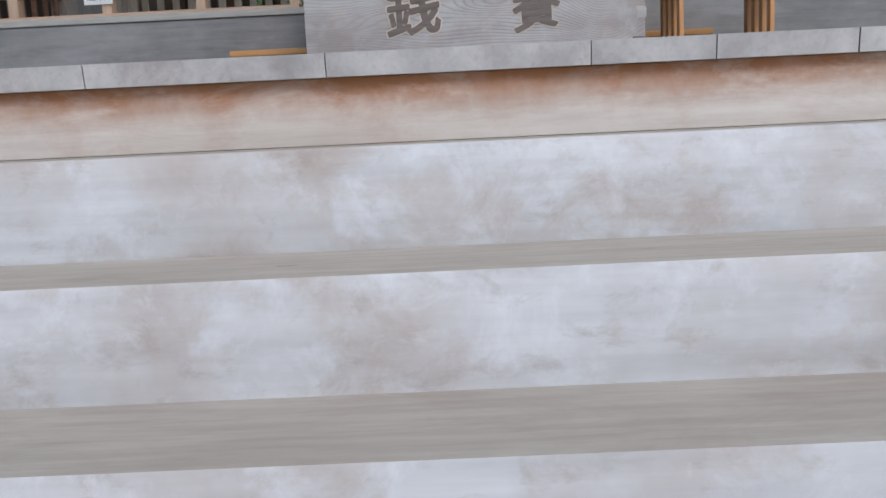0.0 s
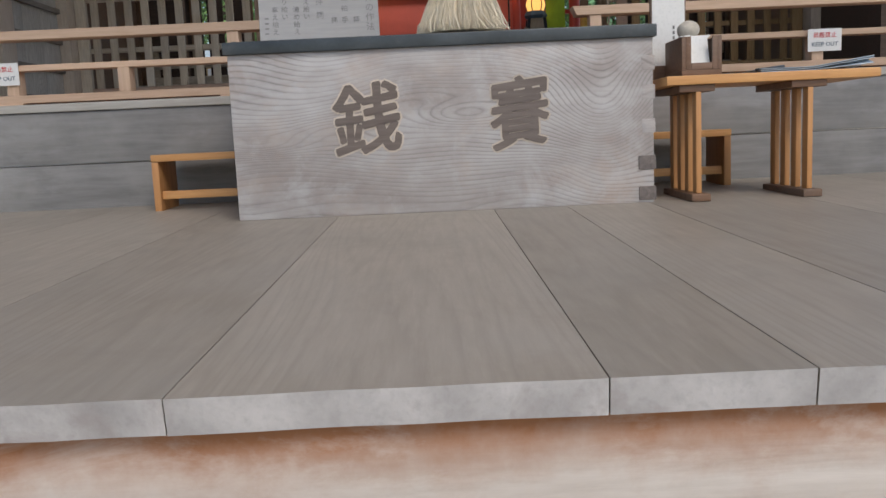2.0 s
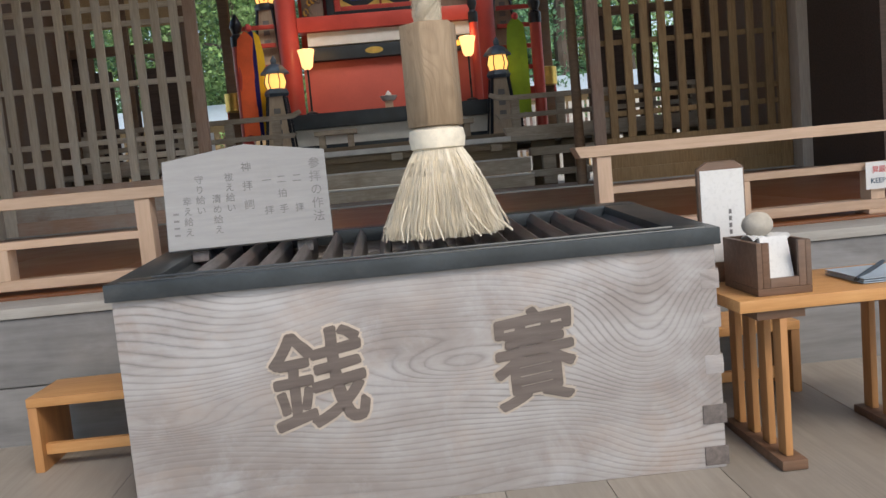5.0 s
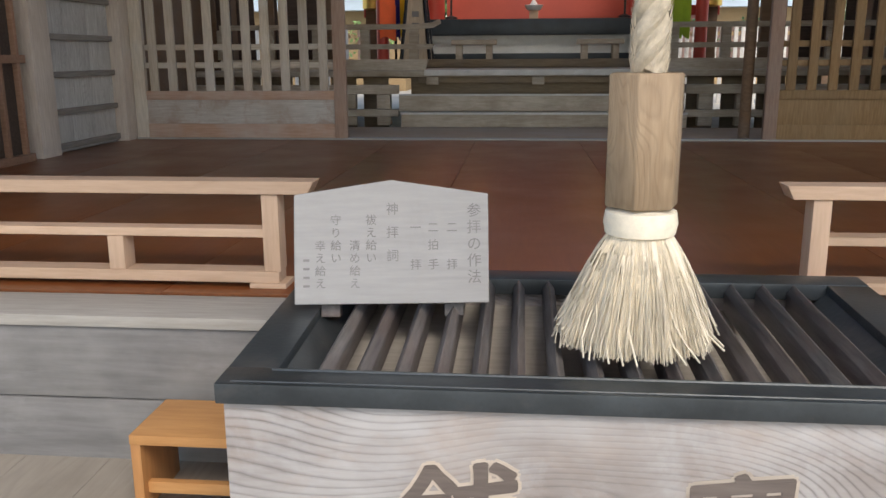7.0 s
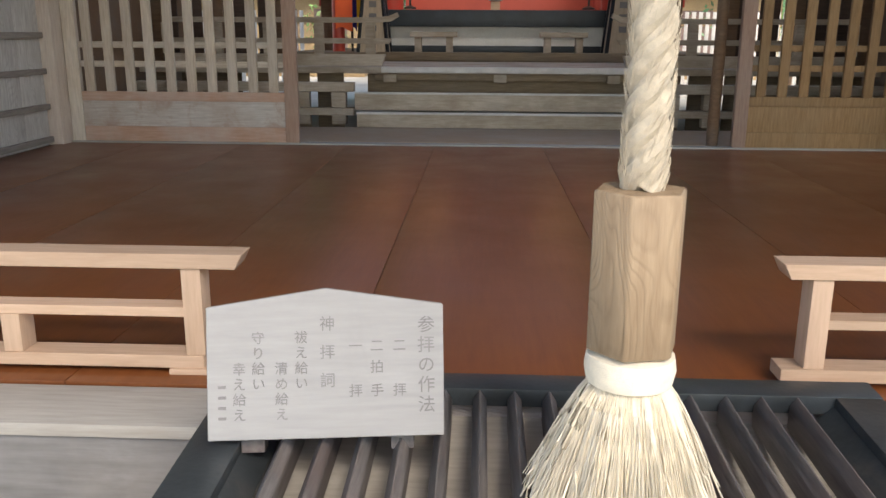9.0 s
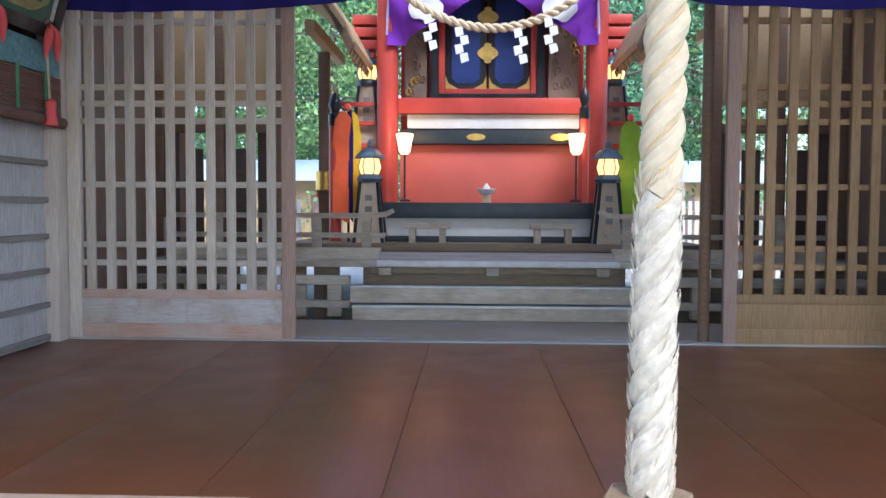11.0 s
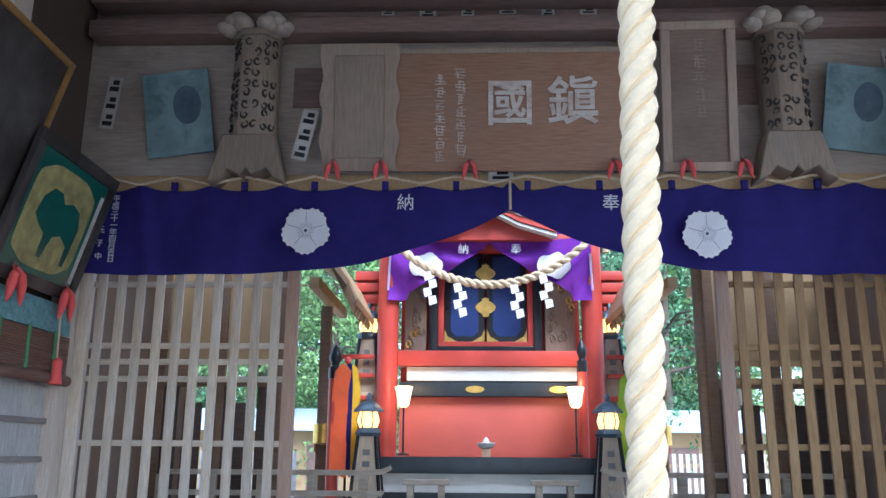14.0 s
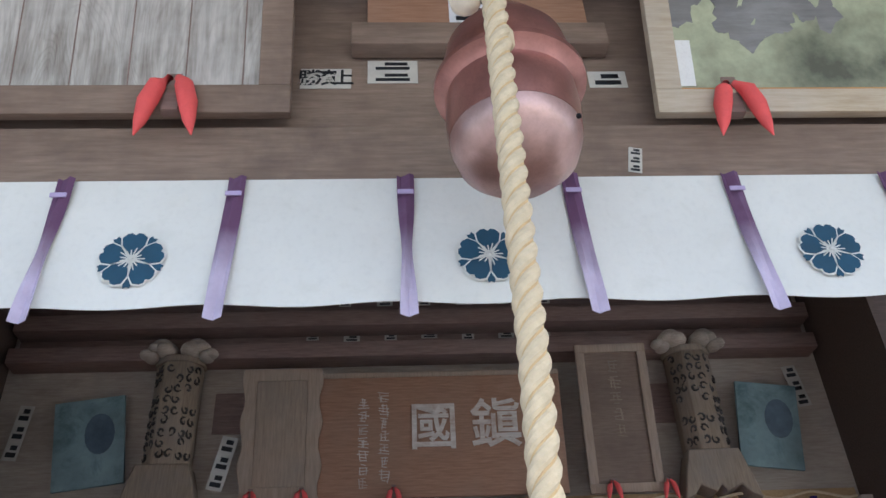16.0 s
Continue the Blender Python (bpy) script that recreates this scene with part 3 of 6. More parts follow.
# veranda floor boards, ends showing at the front
veranda = structure("floor_veranda", cube(-5.0, 6.2, 2.2, 4.8, -0.3, -0.1, 0), "dark", "joists under the veranda boards")
bx = [-4.9, -4.4, -3.8, -3.3, -2.7, -2.2, -1.65, -1.15, -0.86, -0.30, 0.234, 0.816, 1.09, 1.40, 1.95, 2.5, 3.05, 3.6, 4.1, 4.7, 5.3, 5.9]
for a, b in zip(bx, bx[1:]):
    rnd = rz(int(a * 100))
    g = 0.0012

    def top(u, v, a=a, b=b, g=g, s=rnd.random() * 9):
        x = a + g + (b - a - 2 * g) * u
        y = FLOOR_EDGE + (4.80 - FLOOR_EDGE) * v ** 2
        w = noise.noise((x * 9 + s, 0, s)) * 0.004 if v < 0.01 else 0
        return (x, y + w, FALL * (y - 3.96))
    bm = bmesh.new()
    n_u, rows_v = 14, (0, 0.06, 0.3, 1.0)
    tg = [[bm.verts.new(top(i / n_u, v)) for v in rows_v] for i in range(n_u + 1)]
    bg = [[bm.verts.new(Vector(top(i / n_u, v)) + Vector((0, 0.006, -0.052))) for v in rows_v] for i in range(n_u + 1)]
    for i in range(n_u):
        for j in range(3):
            bm.faces.new((tg[i][j], tg[i + 1][j], tg[i + 1][j + 1], tg[i][j + 1]))
            bm.faces.new((bg[i][j], bg[i][j + 1], bg[i + 1][j + 1], bg[i + 1][j]))
        bm.faces.new((tg[i][0], bg[i][0], bg[i + 1][0], tg[i + 1][0]))
        bm.faces.new((tg[i][3], tg[i + 1][3], bg[i + 1][3], bg[i][3]))
    for i in (0, n_u):
        for j in range(3):
            bm.faces.new((tg[i][j], tg[i][j + 1], bg[i][j + 1], bg[i][j]))
    me = finish(bm, "floorboard", "deck")
    me.materials.append(M["step_lip"])
    for p in me.polygons:
        if p.normal.y < -0.85:
            p.material_index = 1
    part("floorboard", me, "deck", veranda)

# hall sill and lacquered floor
structure("wall_sill", cube(-5.0, 6.2, 4.80, 5.0, 0.0, 0.225, 0.006), "beam", "grey weathered sill beam below the hall")
structure("wall_sill_upper", cube(-5.0, 6.2, 4.803, 5.0, 0.229, 0.472, 0.006), "beam", "grey weathered sill beam below the hall")
structure("trim_sill_cap", cube(-5.0, 6.2, 4.79, 5.04, 0.474, 0.512, 0.006), "sill", "pale sill board along the hall floor")
hall_floor = structure("floor_hall", cube(XL - 0.1, XR + 0.1, 5.04, 10.5, 0.40, 0.505, 0), "dark")
hb = [XL, -2.6, -1.7, -0.75, 0.05, 1.02, 1.9, 2.8, 3.8, XR]
for a, b in zip(hb, hb[1:]):
    part("floorboard", cube(a + 0.0012, b - 0.0012, 5.045, 10.36, 0.506, HALL, 0.0015), "lacquer", hall_floor)
structure("trim_track", cube(XL, XR, 10.36, 10.47, 0.506, 0.535, 0.004), "sill", "worn door track across the hall floor")

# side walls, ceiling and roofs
# Side openings are added out of view to let daylight into the hall.
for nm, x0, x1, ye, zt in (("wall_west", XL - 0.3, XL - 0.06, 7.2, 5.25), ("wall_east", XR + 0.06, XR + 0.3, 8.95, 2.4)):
    structure(nm, cube(x0, x1, 9.2, 10.6, 0.4, 7.1, 0), "dimwood", "very dark side wall of the hall")
    structure(nm + "_low", cube(x0, x1, ye, 9.2, 0.4, zt, 0), "dimwood", "side wall below an unseen opening added for daylight")
    structure(nm + "_sill", cube(x0, x1, 5.2, ye, 0.3, 0.5, 0), "dark", "unseen low sill under a side opening added for daylight")
    structure(nm + "_head", cube(x0, x1, 5.2, 9.2, 6.7, 7.1, 0), "dark", "unseen beam over a side opening added for daylight")
# Ceiling and its beams stay out of view; their pale tone reflects light downwards.
structure("ceiling", cube(XL - 0.3, XR + 0.3, 5.2, 10.9, 7.0, 7.1, 0), "sill", "unseen boarded hall ceiling, made pale to bounce light")
for k in range(5):
    structure(f"ceiling_beam_{k + 1}", cube(XL, XR, 5.9 + k * 1.0, 6.02 + k * 1.0, 6.8, 7.0, 0.01), "sill")
structure("wall_lintel_back", cube(XL - 0.1, XR + 0.1, 10.42, 10.62, 4.2, 7.0, 0), "upper", "boarded wall over the lattice doors, lightened for missing light")
for k, (z0, z1, d) in enumerate(((6.30, 6.48, 0.27), (5.95, 6.12, 0.25), (4.36, 4.52, 0.06))):
    structure(f"trim_lintel_{k + 1}", cube(XL, XR, 10.42 - d, 10.418, z0, z1, 0.01), "dark" if k < 2 else "tan")
structure("wall_lintel_top", cube(XL, XR, 10.39, 10.418, 6.125, 6.47, 0), "dark")
structure("wall_lintel_top_2", cube(XL, XR, 10.39, 10.418, 6.48, 7.0, 0), "dark")
structure("wall_front_upper", cube(XL - 1.6, XR + 1.4, 5.172, 5.36, 4.04, 7.0, 0), "bellbeam", "dusty brown beam wall over the hall front")
structure("trim_front_beam", cube(XL - 1.6, XR + 1.4, 5.10, 5.17, 4.05, 4.37, 0.012), "bellbeam", "dusty brown front beam")
# Both roofs are unseen; short eave and low ridge are chosen for the light.
structure("roof_porch", prism([(1.2, 5.5), (5.25, 6.6), (5.25, 6.8), (1.2, 5.7)], "x", -6.5, 8.0, 0.0), "dark", "unseen dark porch roof, cut short to let daylight in")
structure("roof_hall", prism([(XL - 2, 7.12), (XR + 2, 7.12), (CX, 7.7)], "y", 5.3, 10.95), "dark", "unseen hall roof, kept low to let sunlight past")
structure("beam_porch", cube(-5, 6.4, 4.4, 4.66, 5.2, 5.5, 0.02), "dark", "porch beam that carries the bell")
for k, x in enumerate((-4.3, 5.75)):
    structure(f"column_porch_{k + 1}", cube(x - 0.15, x + 0.15, 4.38, 4.68, 0.0, 5.2, 0.02), "post")
    structure(f"column_front_{k + 1}", cube(x - 0.15, x + 0.15, 5.05, 5.35, 0.3, 4.0, 0.02), "post")


# ---- offering box ----
BX0, BX1, BY0, BY1 = -0.139, 1.421, 3.96, 4.77
ob_box = thing("offering_box", ((BX0 + BX1) / 2, BY0, 0), "large weathered wooden offering box with carved characters and slatted top", "offering box")
HW = (BX1 - BX0) / 2


def glyph(ch, x, y, z, grow, wide, material, parent, label):
    """A bold brush-like character: shifted layers of one glyph, rising to the right, with an uneven outline."""
    bm = bmesh.new()
    for k in range(9):
        a = k * math.pi / 4
        dx, dz = (grow * math.cos(a), grow * math.sin(a)) if k < 8 else (0, 0)
        tm = letters(ch, 0.262, 0.0003)
        for v in tm.vertices:
            p = v.co
            w = noise.noise((p.x * 38, 0.0, p.z * 38)) * 0.0035
            v.co = (x + p.x * wide + w + dx, y + p.y - 0.00012 * k, z + p.z * 1.04 + 0.10 * p.x + w + dz)
        bm.from_mesh(tm)
        bpy.data.meshes.remove(tm)
    me = bpy.data.meshes.new("glyph")
    bm.to_mesh(me)
    bm.free()
    me.materials.append(M[material])
    return part("carved_character", me, material, parent, label)


front_board = part("front_panel", cube(-HW, HW, 0, 0.045, 0.0, 0.607, 0.004), "box_front", ob_box, "silvered front board with two carved characters")
# Raised flat layers, dark over a wider pale one, stand in for carving.
for ch, x, z, wide in (("銭", -0.28, 0.335, 0.98), ("賽", 0.284, 0.335, 0.86)):
    glyph(ch, x, -0.0006, z, 0.0125, wide, "carve_edge", front_board, "pale rim of a character")
    glyph(ch, x, -0.0026, z, 0.0055, wide, "carve", front_board, "dark character laid on the board in place of a carved one")
D = BY1 - BY0
for s in (-1, 1):
    part("side_panel", cube(s * HW - (0.045 if s > 0 else 0) - 0.002 * s, s * HW + (0.045 if s < 0 else 0) - 0.002 * s, 0.046, D - 0.046, 0.0, 0.606, 0.003), "box", ob_box)
part("back_panel", cube(-HW, HW, D - 0.045, D, 0.0, 0.606, 0.003), "box", ob_box)
for z in (0.085, 0.20, 0.335, 0.46, 0.565):
    w = 0.045 if z < 0.25 else 0.03
    part("tenon", cube(HW - 0.043 - w + 0.03, HW + 0.007, -0.004 if z < 0.25 else -0.001, 0.03, z - 0.026 - 0.05, z + 0.026 - 0.05, 0.003), "box_dark" if z < 0.25 else "box", ob_box)
Z0, Z1 = 0.607, 0.652
part("rim", cube(-HW - 0.012, HW + 0.012, -0.016, 0.075, Z0, Z1, 0.004), "rim", ob_box, "black metal-clad front rim")
part("rim", cube(-HW - 0.012, HW + 0.012, D - 0.075, D + 0.012, Z0, Z1, 0.004), "rim", ob_box)
for s in (-1, 1):
    x0, x1 = sorted((s * (HW + 0.012), s * (HW - 0.10)))
    part("rim", cube(x0, x1, 0.0755, D - 0.0755, Z0, Z1 - 0.001, 0.004), "rim", ob_box)
    x0, x1 = sorted((s * (HW - 0.1005), s * (HW - 0.15)))
    part("inner_ledge", prism([(x0, Z0 - 0.08), (x1, Z0 - 0.08), (x1, Z0 + (0.02 if s > 0 else -0.02)), (x0, Z0 + (-0.02 if s > 0 else 0.02))], "y", 0.076, D - 0.076), "rim", ob_box)
n_bar = 15
for i in range(n_bar):
    x = -HW + 0.19 + (2 * HW - 0.38) * i / (n_bar - 1)
    bm = prism([(x - 0.017, Z0 - 0.035), (x + 0.017, Z0 - 0.035), (x + 0.017, Z0 + 0.02), (x, Z0 + 0.044), (x - 0.017, Z0 + 0.02)], "y", 0.0755, D - 0.0755, 0.002)
    part("grate_bar", bm, "bar", ob_box)
part("rim_bead", tube([(-HW + 0.09, 0.062, Z1), (HW - 0.09, 0.062, Z1)], 0.004, 6), "rim", ob_box)
part("rim_bead", tube([(-HW + 0.02, 0.0, Z1), (HW - 0.02, 0.0, Z1)], 0.003, 6), "rim", ob_box)
part("chute", prism([(0.046, 0.565), (D / 2, 0.50), (D - 0.046, 0.565), (D - 0.046, 0.545), (D / 2, 0.48), (0.046, 0.545)], "x", -HW + 0.046, HW - 0.046), "chute", ob_box, "sloping boards under the slats, painted pale as if lit")

# the slatted top climbs towards the back
for ob in ob_box.children:
    for v in ob.data.vertices:
        v.co.z += max(v.co.y, 0) * (FALL + 0.0225 * v.co.z / 0.652)

# etiquette board leaning on the box
sg = thing("etiquette_board", (0.15, 4.413, 0.688), "greyed wooden board with a low gable top, prayer etiquette in ink", "sign board")
sg.rotation_euler = (radians(-14), 0, radians(6.7))
bd = part("board", prism([(-0.249, 0), (0.249, 0), (0.249, 0.281), (0.0, 0.318), (-0.249, 0.281)], "y", 0, 0.026, 0.002), "signwood", sg)
for s in (-1, 1):
    part("foot", cube(s * 0.16 - 0.025, s * 0.16 + 0.025, 0.03, 0.085, -0.034, -0.0005, 0.003), "bar", sg)
for txt, x, ztop, size in (("参拝の作法", 0.212, 0.262, 0.041), ("二", 0.155, 0.215, 0.032), ("拝", 0.155, 0.12, 0.032), ("二", 0.107, 0.215, 0.032), ("拍", 0.107, 0.17, 0.032), ("手", 0.107, 0.12, 0.032),
                           ("一", 0.062, 0.215, 0.032), ("拝", 0.062, 0.12, 0.032), ("神", 0.003, 0.265, 0.036), ("拝", 0.003, 0.205, 0.036), ("詞", 0.003, 0.145, 0.036),
                           ("祓え給い", -0.052, 0.235, 0.031), ("清め給え", -0.094, 0.17, 0.031), ("守り給い", -0.142, 0.235, 0.031), ("幸え給え", -0.182, 0.17, 0.031)):
    for k, ch in enumerate(txt):
        writing("character", ch, size * 0.92, (x, -0.0006, ztop - 0.006 - k * size * 1.04 - size / 2), "worn_ink", bd, 0.0008)
for k in range(4):
    part("faint_mark", cube(-0.226, -0.21, -0.0012, 0.001, 0.11 - k * 0.022, 0.116 - k * 0.022, 0), "worn_ink", bd)

# ---- bell rope and bell ----
RX, RY = 0.735, 4.215
rope = thing("bell_rope", (RX, RY, 0.655), "thick twisted cream hemp rope with wooden sleeve and tassel", "bell rope")
for s in range(3):
    pts = []
    for i in range(430):
        z = 0.612 + i * 0.0082
        a = 2 * math.pi * z / 0.178 + s * 2 * math.pi / 3
        bend = 0.03 * min(max((z - 0.90) / 1.3, 0), 1) + 0.004 * z
        pts.append((bend + 0.0185 * math.cos(a), 0.0185 * math.sin(a), z))
    low = [p for p in pts if p[2] < 1.13]
    part("frayed_strand", tube(low, 0.0205, 9, None, lambda t: 1.0 if t < 0.96 else 0.9), "frayed", rope, "whitened frayed lower strand")
    part("strand", tube(pts[len(low) - 1:], 0.0195, 9), "rope", rope)
    # A thin strip gives the grooves a deeper tan than the strands.
    yarn = []
    for i in range(60, 430):
        z = 0.612 + i * 0.0082
        a = 2 * math.pi * z / 0.178 + (s + 0.5) * 2 * math.pi / 3
        bend = 0.03 * min(max((z - 0.90) / 1.3, 0), 1) + 0.004 * z
        yarn.append((bend + 0.0235 * math.cos(a), 0.0235 * math.sin(a), z))
    part("groove_yarn", tube(yarn, 0.0068, 6), "rope_tan", rope, "tan strip in the groove of the rope")
hexp = [(0.083 * math.cos(math.radians(60 * k + 12)), 0.083 * math.sin(math.radians(60 * k + 12))) for k in range(6)]
part("wooden_sleeve", prism(hexp, "z", 0.33, 0.614, 0.004), "hexwood", rope, "brown hexagonal wooden sleeve")
part("tassel_collar", lathe([(0.06, 0.262), (0.076, 0.27), (0.081, 0.295), (0.077, 0.32), (0.06, 0.329)], 24), "tassel", rope)
part("tassel_core", lathe([(0.125, 0.03), (0.122, 0.06), (0.108, 0.13), (0.088, 0.20), (0.066, 0.25), (0.058, 0.263)], 20), "tassel", rope)
bm = bmesh.new()
rnd = rz(5)
for i in range(4200):
    a, k = rnd.random() * 2 * math.pi, rnd.random()
    lock = 0.012 * math.sin(a * 9 + 1.3) + 0.008 * math.sin(a * 23)
    flare = 0.12 + 0.05 * rnd.random() ** 1.5 + lock
    tip = 0.022 + 0.035 * rnd.random() ** 2
    ph, wv = rnd.random() * 6.28, 0.0012 + 0.003 * rnd.random()
    pts = []
    for j in range(7):
        t = j / 6
        r = 0.066 + (flare - 0.066) * (t ** 0.85) + wv * math.sin(ph + 7 * t) * t
        aa = a + 0.16 * (k - 0.5) * t + 0.015 * math.sin(ph + 9 * t)
        pts.append((r * math.cos(aa), r * math.sin(aa) * 0.95, 0.272 + (tip - 0.272) * t))
    tube(pts, 0.0009 + 0.0012 * rnd.random(), 3, bm, lambda t: 1.0 - 0.35 * t)
for i in range(22):
    a = rnd.random() * 6.28
    pts = [((0.1 + 0.09 * t + 0.008 * math.sin(9 * t + i)) * math.cos(a + 0.3 * t), (0.1 + 0.07 * t) * math.sin(a + 0.3 * t), 0.15 * (1 - t) + 0.02) for t in (0, 0.25, 0.5, 0.75, 1)]
    tube(pts, 0.0022, 4, bm)
part("tassel_skirt", bm, "tassel", rope, "frayed pale hemp fibres", "stuff")
bm = bmesh.new()
for i in range(700):
    z = 0.61 + 0.55 * rnd.random() ** 1.5
    a = rnd.random() * 6.28
    bend = 0.03 * min(max((z - 0.90) / 1.3, 0), 1) + 0.004 * z
    d = 0.1 + 0.3 * rnd.random()
    pts = [(bend + (0.036 + 0.007 * q) * math.cos(a + d * q), (0.036 + 0.007 * q) * math.sin(a + d * q), z + 0.03 * q) for q in (0, 0.5, 1)]
    tube(pts, 0.0009, 3, bm, lambda t: 1.0 - 0.6 * t)
part("rope_fuzz", bm, "frayed", rope, "loose fuzzy fibres of the worn rope", "stuff")

BELLZ = 3.615
bell = thing("shrine_bell", (0.855, 4.53, BELLZ), "large aged pink bronze shrine bell hung over the box", "bell")
K = 1.0
part("lower_shell", lathe([(0.03 * K, 0.0), (0.12 * K, 0.016), (0.185 * K, 0.075), (0.205 * K, 0.135), (0.209 * K, 0.165)], 40), "bellgrey", bell, "dull grey bronze underside")
part("body", lathe([(0.21 * K, 0.166), (0.216 * K, 0.25), (0.21 * K, 0.34), (0.225 * K, 0.36), (0.25 * K, 0.375), (0.25 * K, 0.395), (0.225 * K, 0.41), (0.222 * K, 0.46), (0.20 * K, 0.56), (0.14 * K, 0.65), (0.05 * K, 0.70)], 40), "copper", bell)
part("slot", lathe([(0.008, -0.004), (0.008, 0.004)], 8, at=(0.16, -0.17, 0.10)), "black", bell)
part("hanger", tube([(0, 0, 0.69), (0, 0, 1.2), (0, 0, 1.75)], 0.018, 8), "black", bell)
part("cord_knot", lathe([(0.02, -0.03), (0.045, -0.015), (0.05, 0.01), (0.03, 0.035)], 12, at=(-0.16, -0.29, 0.46)), "tassel", bell)
part("lashing", lathe([(0.034, 0.0), (0.04, 0.01), (0.04, 0.05), (0.034, 0.06)], 14, at=(-0.063, -0.28, 0.27)), "rope", bell)

# ---- low rails of new cypress ----
def rail(sign, tip, far, posts, ends):
    r = thing("low_railing", (tip, 5.163, 0.52), "low railing of pale new cypress on the hall sill", "railing", "cypress railings on the hall sill")

    def bar(x0, x1, z0, z1, d, slope=0.0):
        a, b = (x0, x1)
        pts = [(a, z0), (b, z0), (b, z1), (a - slope, z1)]
        return prism(pts, "y", -d / 2, d / 2, 0.002)
    L = far - tip
    part("top_rail", bar(0.018 * sign, L, 0.330, 0.375, 0.10, 0.022 * sign), "hinoki", r)
    part("middle_rail", bar(0.14 * sign, L, 0.178, 0.208, 0.075), "hinoki", r)
    part("bottom_rail", bar(0.02 * sign if ends else 0.13 * sign, L, 0.018, 0.058, 0.09), "hinoki", r)
    for x in posts:
        x0, x1 = sorted((x, x + 0.058 * sign))
        full = x == posts[0]
        part("post", cube(x0, x1, -0.04, 0.04, 0.0585, 0.3295 if full else 0.1775, 0.002), "hinoki_z", r)
    for x in posts[::2]:
        x0, x1 = sorted((x - 0.02 * sign, x + 0.11 * sign))
        part("foot", cube(x0, x1, -0.055, 0.055, 0.0, 0.018, 0.003), "hinoki", r)
    return r


rail(-1, -0.225, -4.6, [-0.125 - 0.56 * k for k in range(8)], False)
rail(1, 1.328, 5.9, [0.085 + 0.56 * k for k in range(8)], True)

# keep-out notices on the rails
def notice(x, y, z):
    nt = thing("notice", (x, y, z), "small white laminated notice with red and blue print on the railing", "notice", "notices on the railings")
    cd = part("card", cube(-0.085, 0.085, -0.002, 0.0, -0.055, 0.055, 0), "paper", nt)
    writing("red_line", "昇殿禁止", 0.03, (0, -0.003, 0.022), "redletter", cd, 0.0006)
    writing("blue_line", "KEEP OUT", 0.029, (0, -0.003, -0.022), "teal", cd, 0.0006)


notice(-1.54, 5.11, 0.685)
notice(2.59, 5.11, 0.675)

# ---- stools and table beside the box ----
def stool(x0, x1, y):
    st = thing("step_stool", ((x0 + x1) / 2, y, 0.011), "low orange pine stool with a lower rail beside the offering box", "stool", "pine stools beside the box")
    h = (x1 - x0) / 2
    part("seat", cube(-h, h, 0, 0.26, 0.215, 0.245, 0.003), "pine", st)
    for s in (-1, 1):
        a, b = sorted((s * h, s * (h - 0.03)))
        part("leg_panel", cube(a, b, 0.004, 0.255, 0, 0.2145, 0.003), "pine_z", st)
    part("stretcher", cube(-h + 0.0305, h - 0.0305, 0.03, 0.055, 0.05, 0.085, 0.002), "pine", st)


stool(-0.63, -0.20, 4.49)
stool(1.47, 1.90, 4.49)

table = thing("writing_table", (1.815, 4.04, 0), "small orange wooden table with slatted legs and dark feet", "table")
part("tabletop", cube(-0.36, 0.42, -0.14, 0.24, 0.425, 0.458, 0.004), "pine", table)
for x0 in (-0.31, 0.10):
    part("cross_rail", cube(x0, x0 + 0.13, -0.125, 0.22, 0.40, 0.4245, 0.002), "walnut", table)
    part("foot", cube(x0 + 0.035, x0 + 0.105, -0.155, 0.23, 0.0, 0.028, 0.004), "walnut", table, "dark red-brown foot bar")
    for k in range(4):
        y = -0.125 + k * 0.098
        part("leg_slat", cube(x0 + 0.06, x0 + 0.08, y, y + 0.046, 0.0285, 0.3995, 0.003), "pine_z", table)
tray = thing("wooden_tray", (1.592, 3.99, 0.459), "brown open-fronted wooden box with a white paper inside", "tray")
tray.scale = (0.86, 0.8, 1.0)
part("base", cube(-0.085, 0.085, -0.075, 0.20, 0, 0.02, 0.002), "walnut", tray)
for s in (-1, 1):
    a, b = sorted((s * 0.085, s * 0.068))
    part("side", cube(a, b, -0.075, 0.20, 0.0205, 0.14, 0.002), "walnut", tray)
part("back", cube(-0.0675, 0.0675, 0.185, 0.20, 0.0205, 0.14, 0.002), "walnut", tray)
for s in (-1, 1):
    a, b = sorted((s * 0.0675, s * 0.045))
    part("front_cheek", cube(a, b, -0.075, -0.06, 0.0205, 0.14, 0.002), "walnut", tray)
part("front_lip", cube(-0.0445, 0.0445, -0.075, -0.06, 0.0205, 0.045, 0.002), "walnut", tray)
papers = thing("folded_papers", (1.592, 3.975, 0.48), "stack of white folded papers standing in the tray", "paper")
papers.scale = (0.86, 0.8, 1.0)
part("paper_sheet", sheet(lambda u, v: (-0.043 + 0.086 * u, -0.03 + 0.05 * v + 0.004 * math.sin(u * 5), 0.002 + 0.125 * v), 8, 8, 0.012), "paper", papers)
part("paper_sheet", sheet(lambda u, v: (-0.06 + 0.12 * u, 0.03 + 0.09 * v, 0.12 + 0.012 * math.sin(u * 7 + v * 3)), 8, 6, 0.004), "paper", papers)
card = thing("slip_holder", (1.55, 4.215, 0.459), "white upright slip with a line of small writing behind the tray", "notice")
part("holder", prism([(-0.07, 0), (0.07, 0), (0.07, 0.335), (0.04, 0.355), (-0.04, 0.355), (-0.07, 0.335)], "y", 0.0, 0.02, 0.002), "walnut", card)
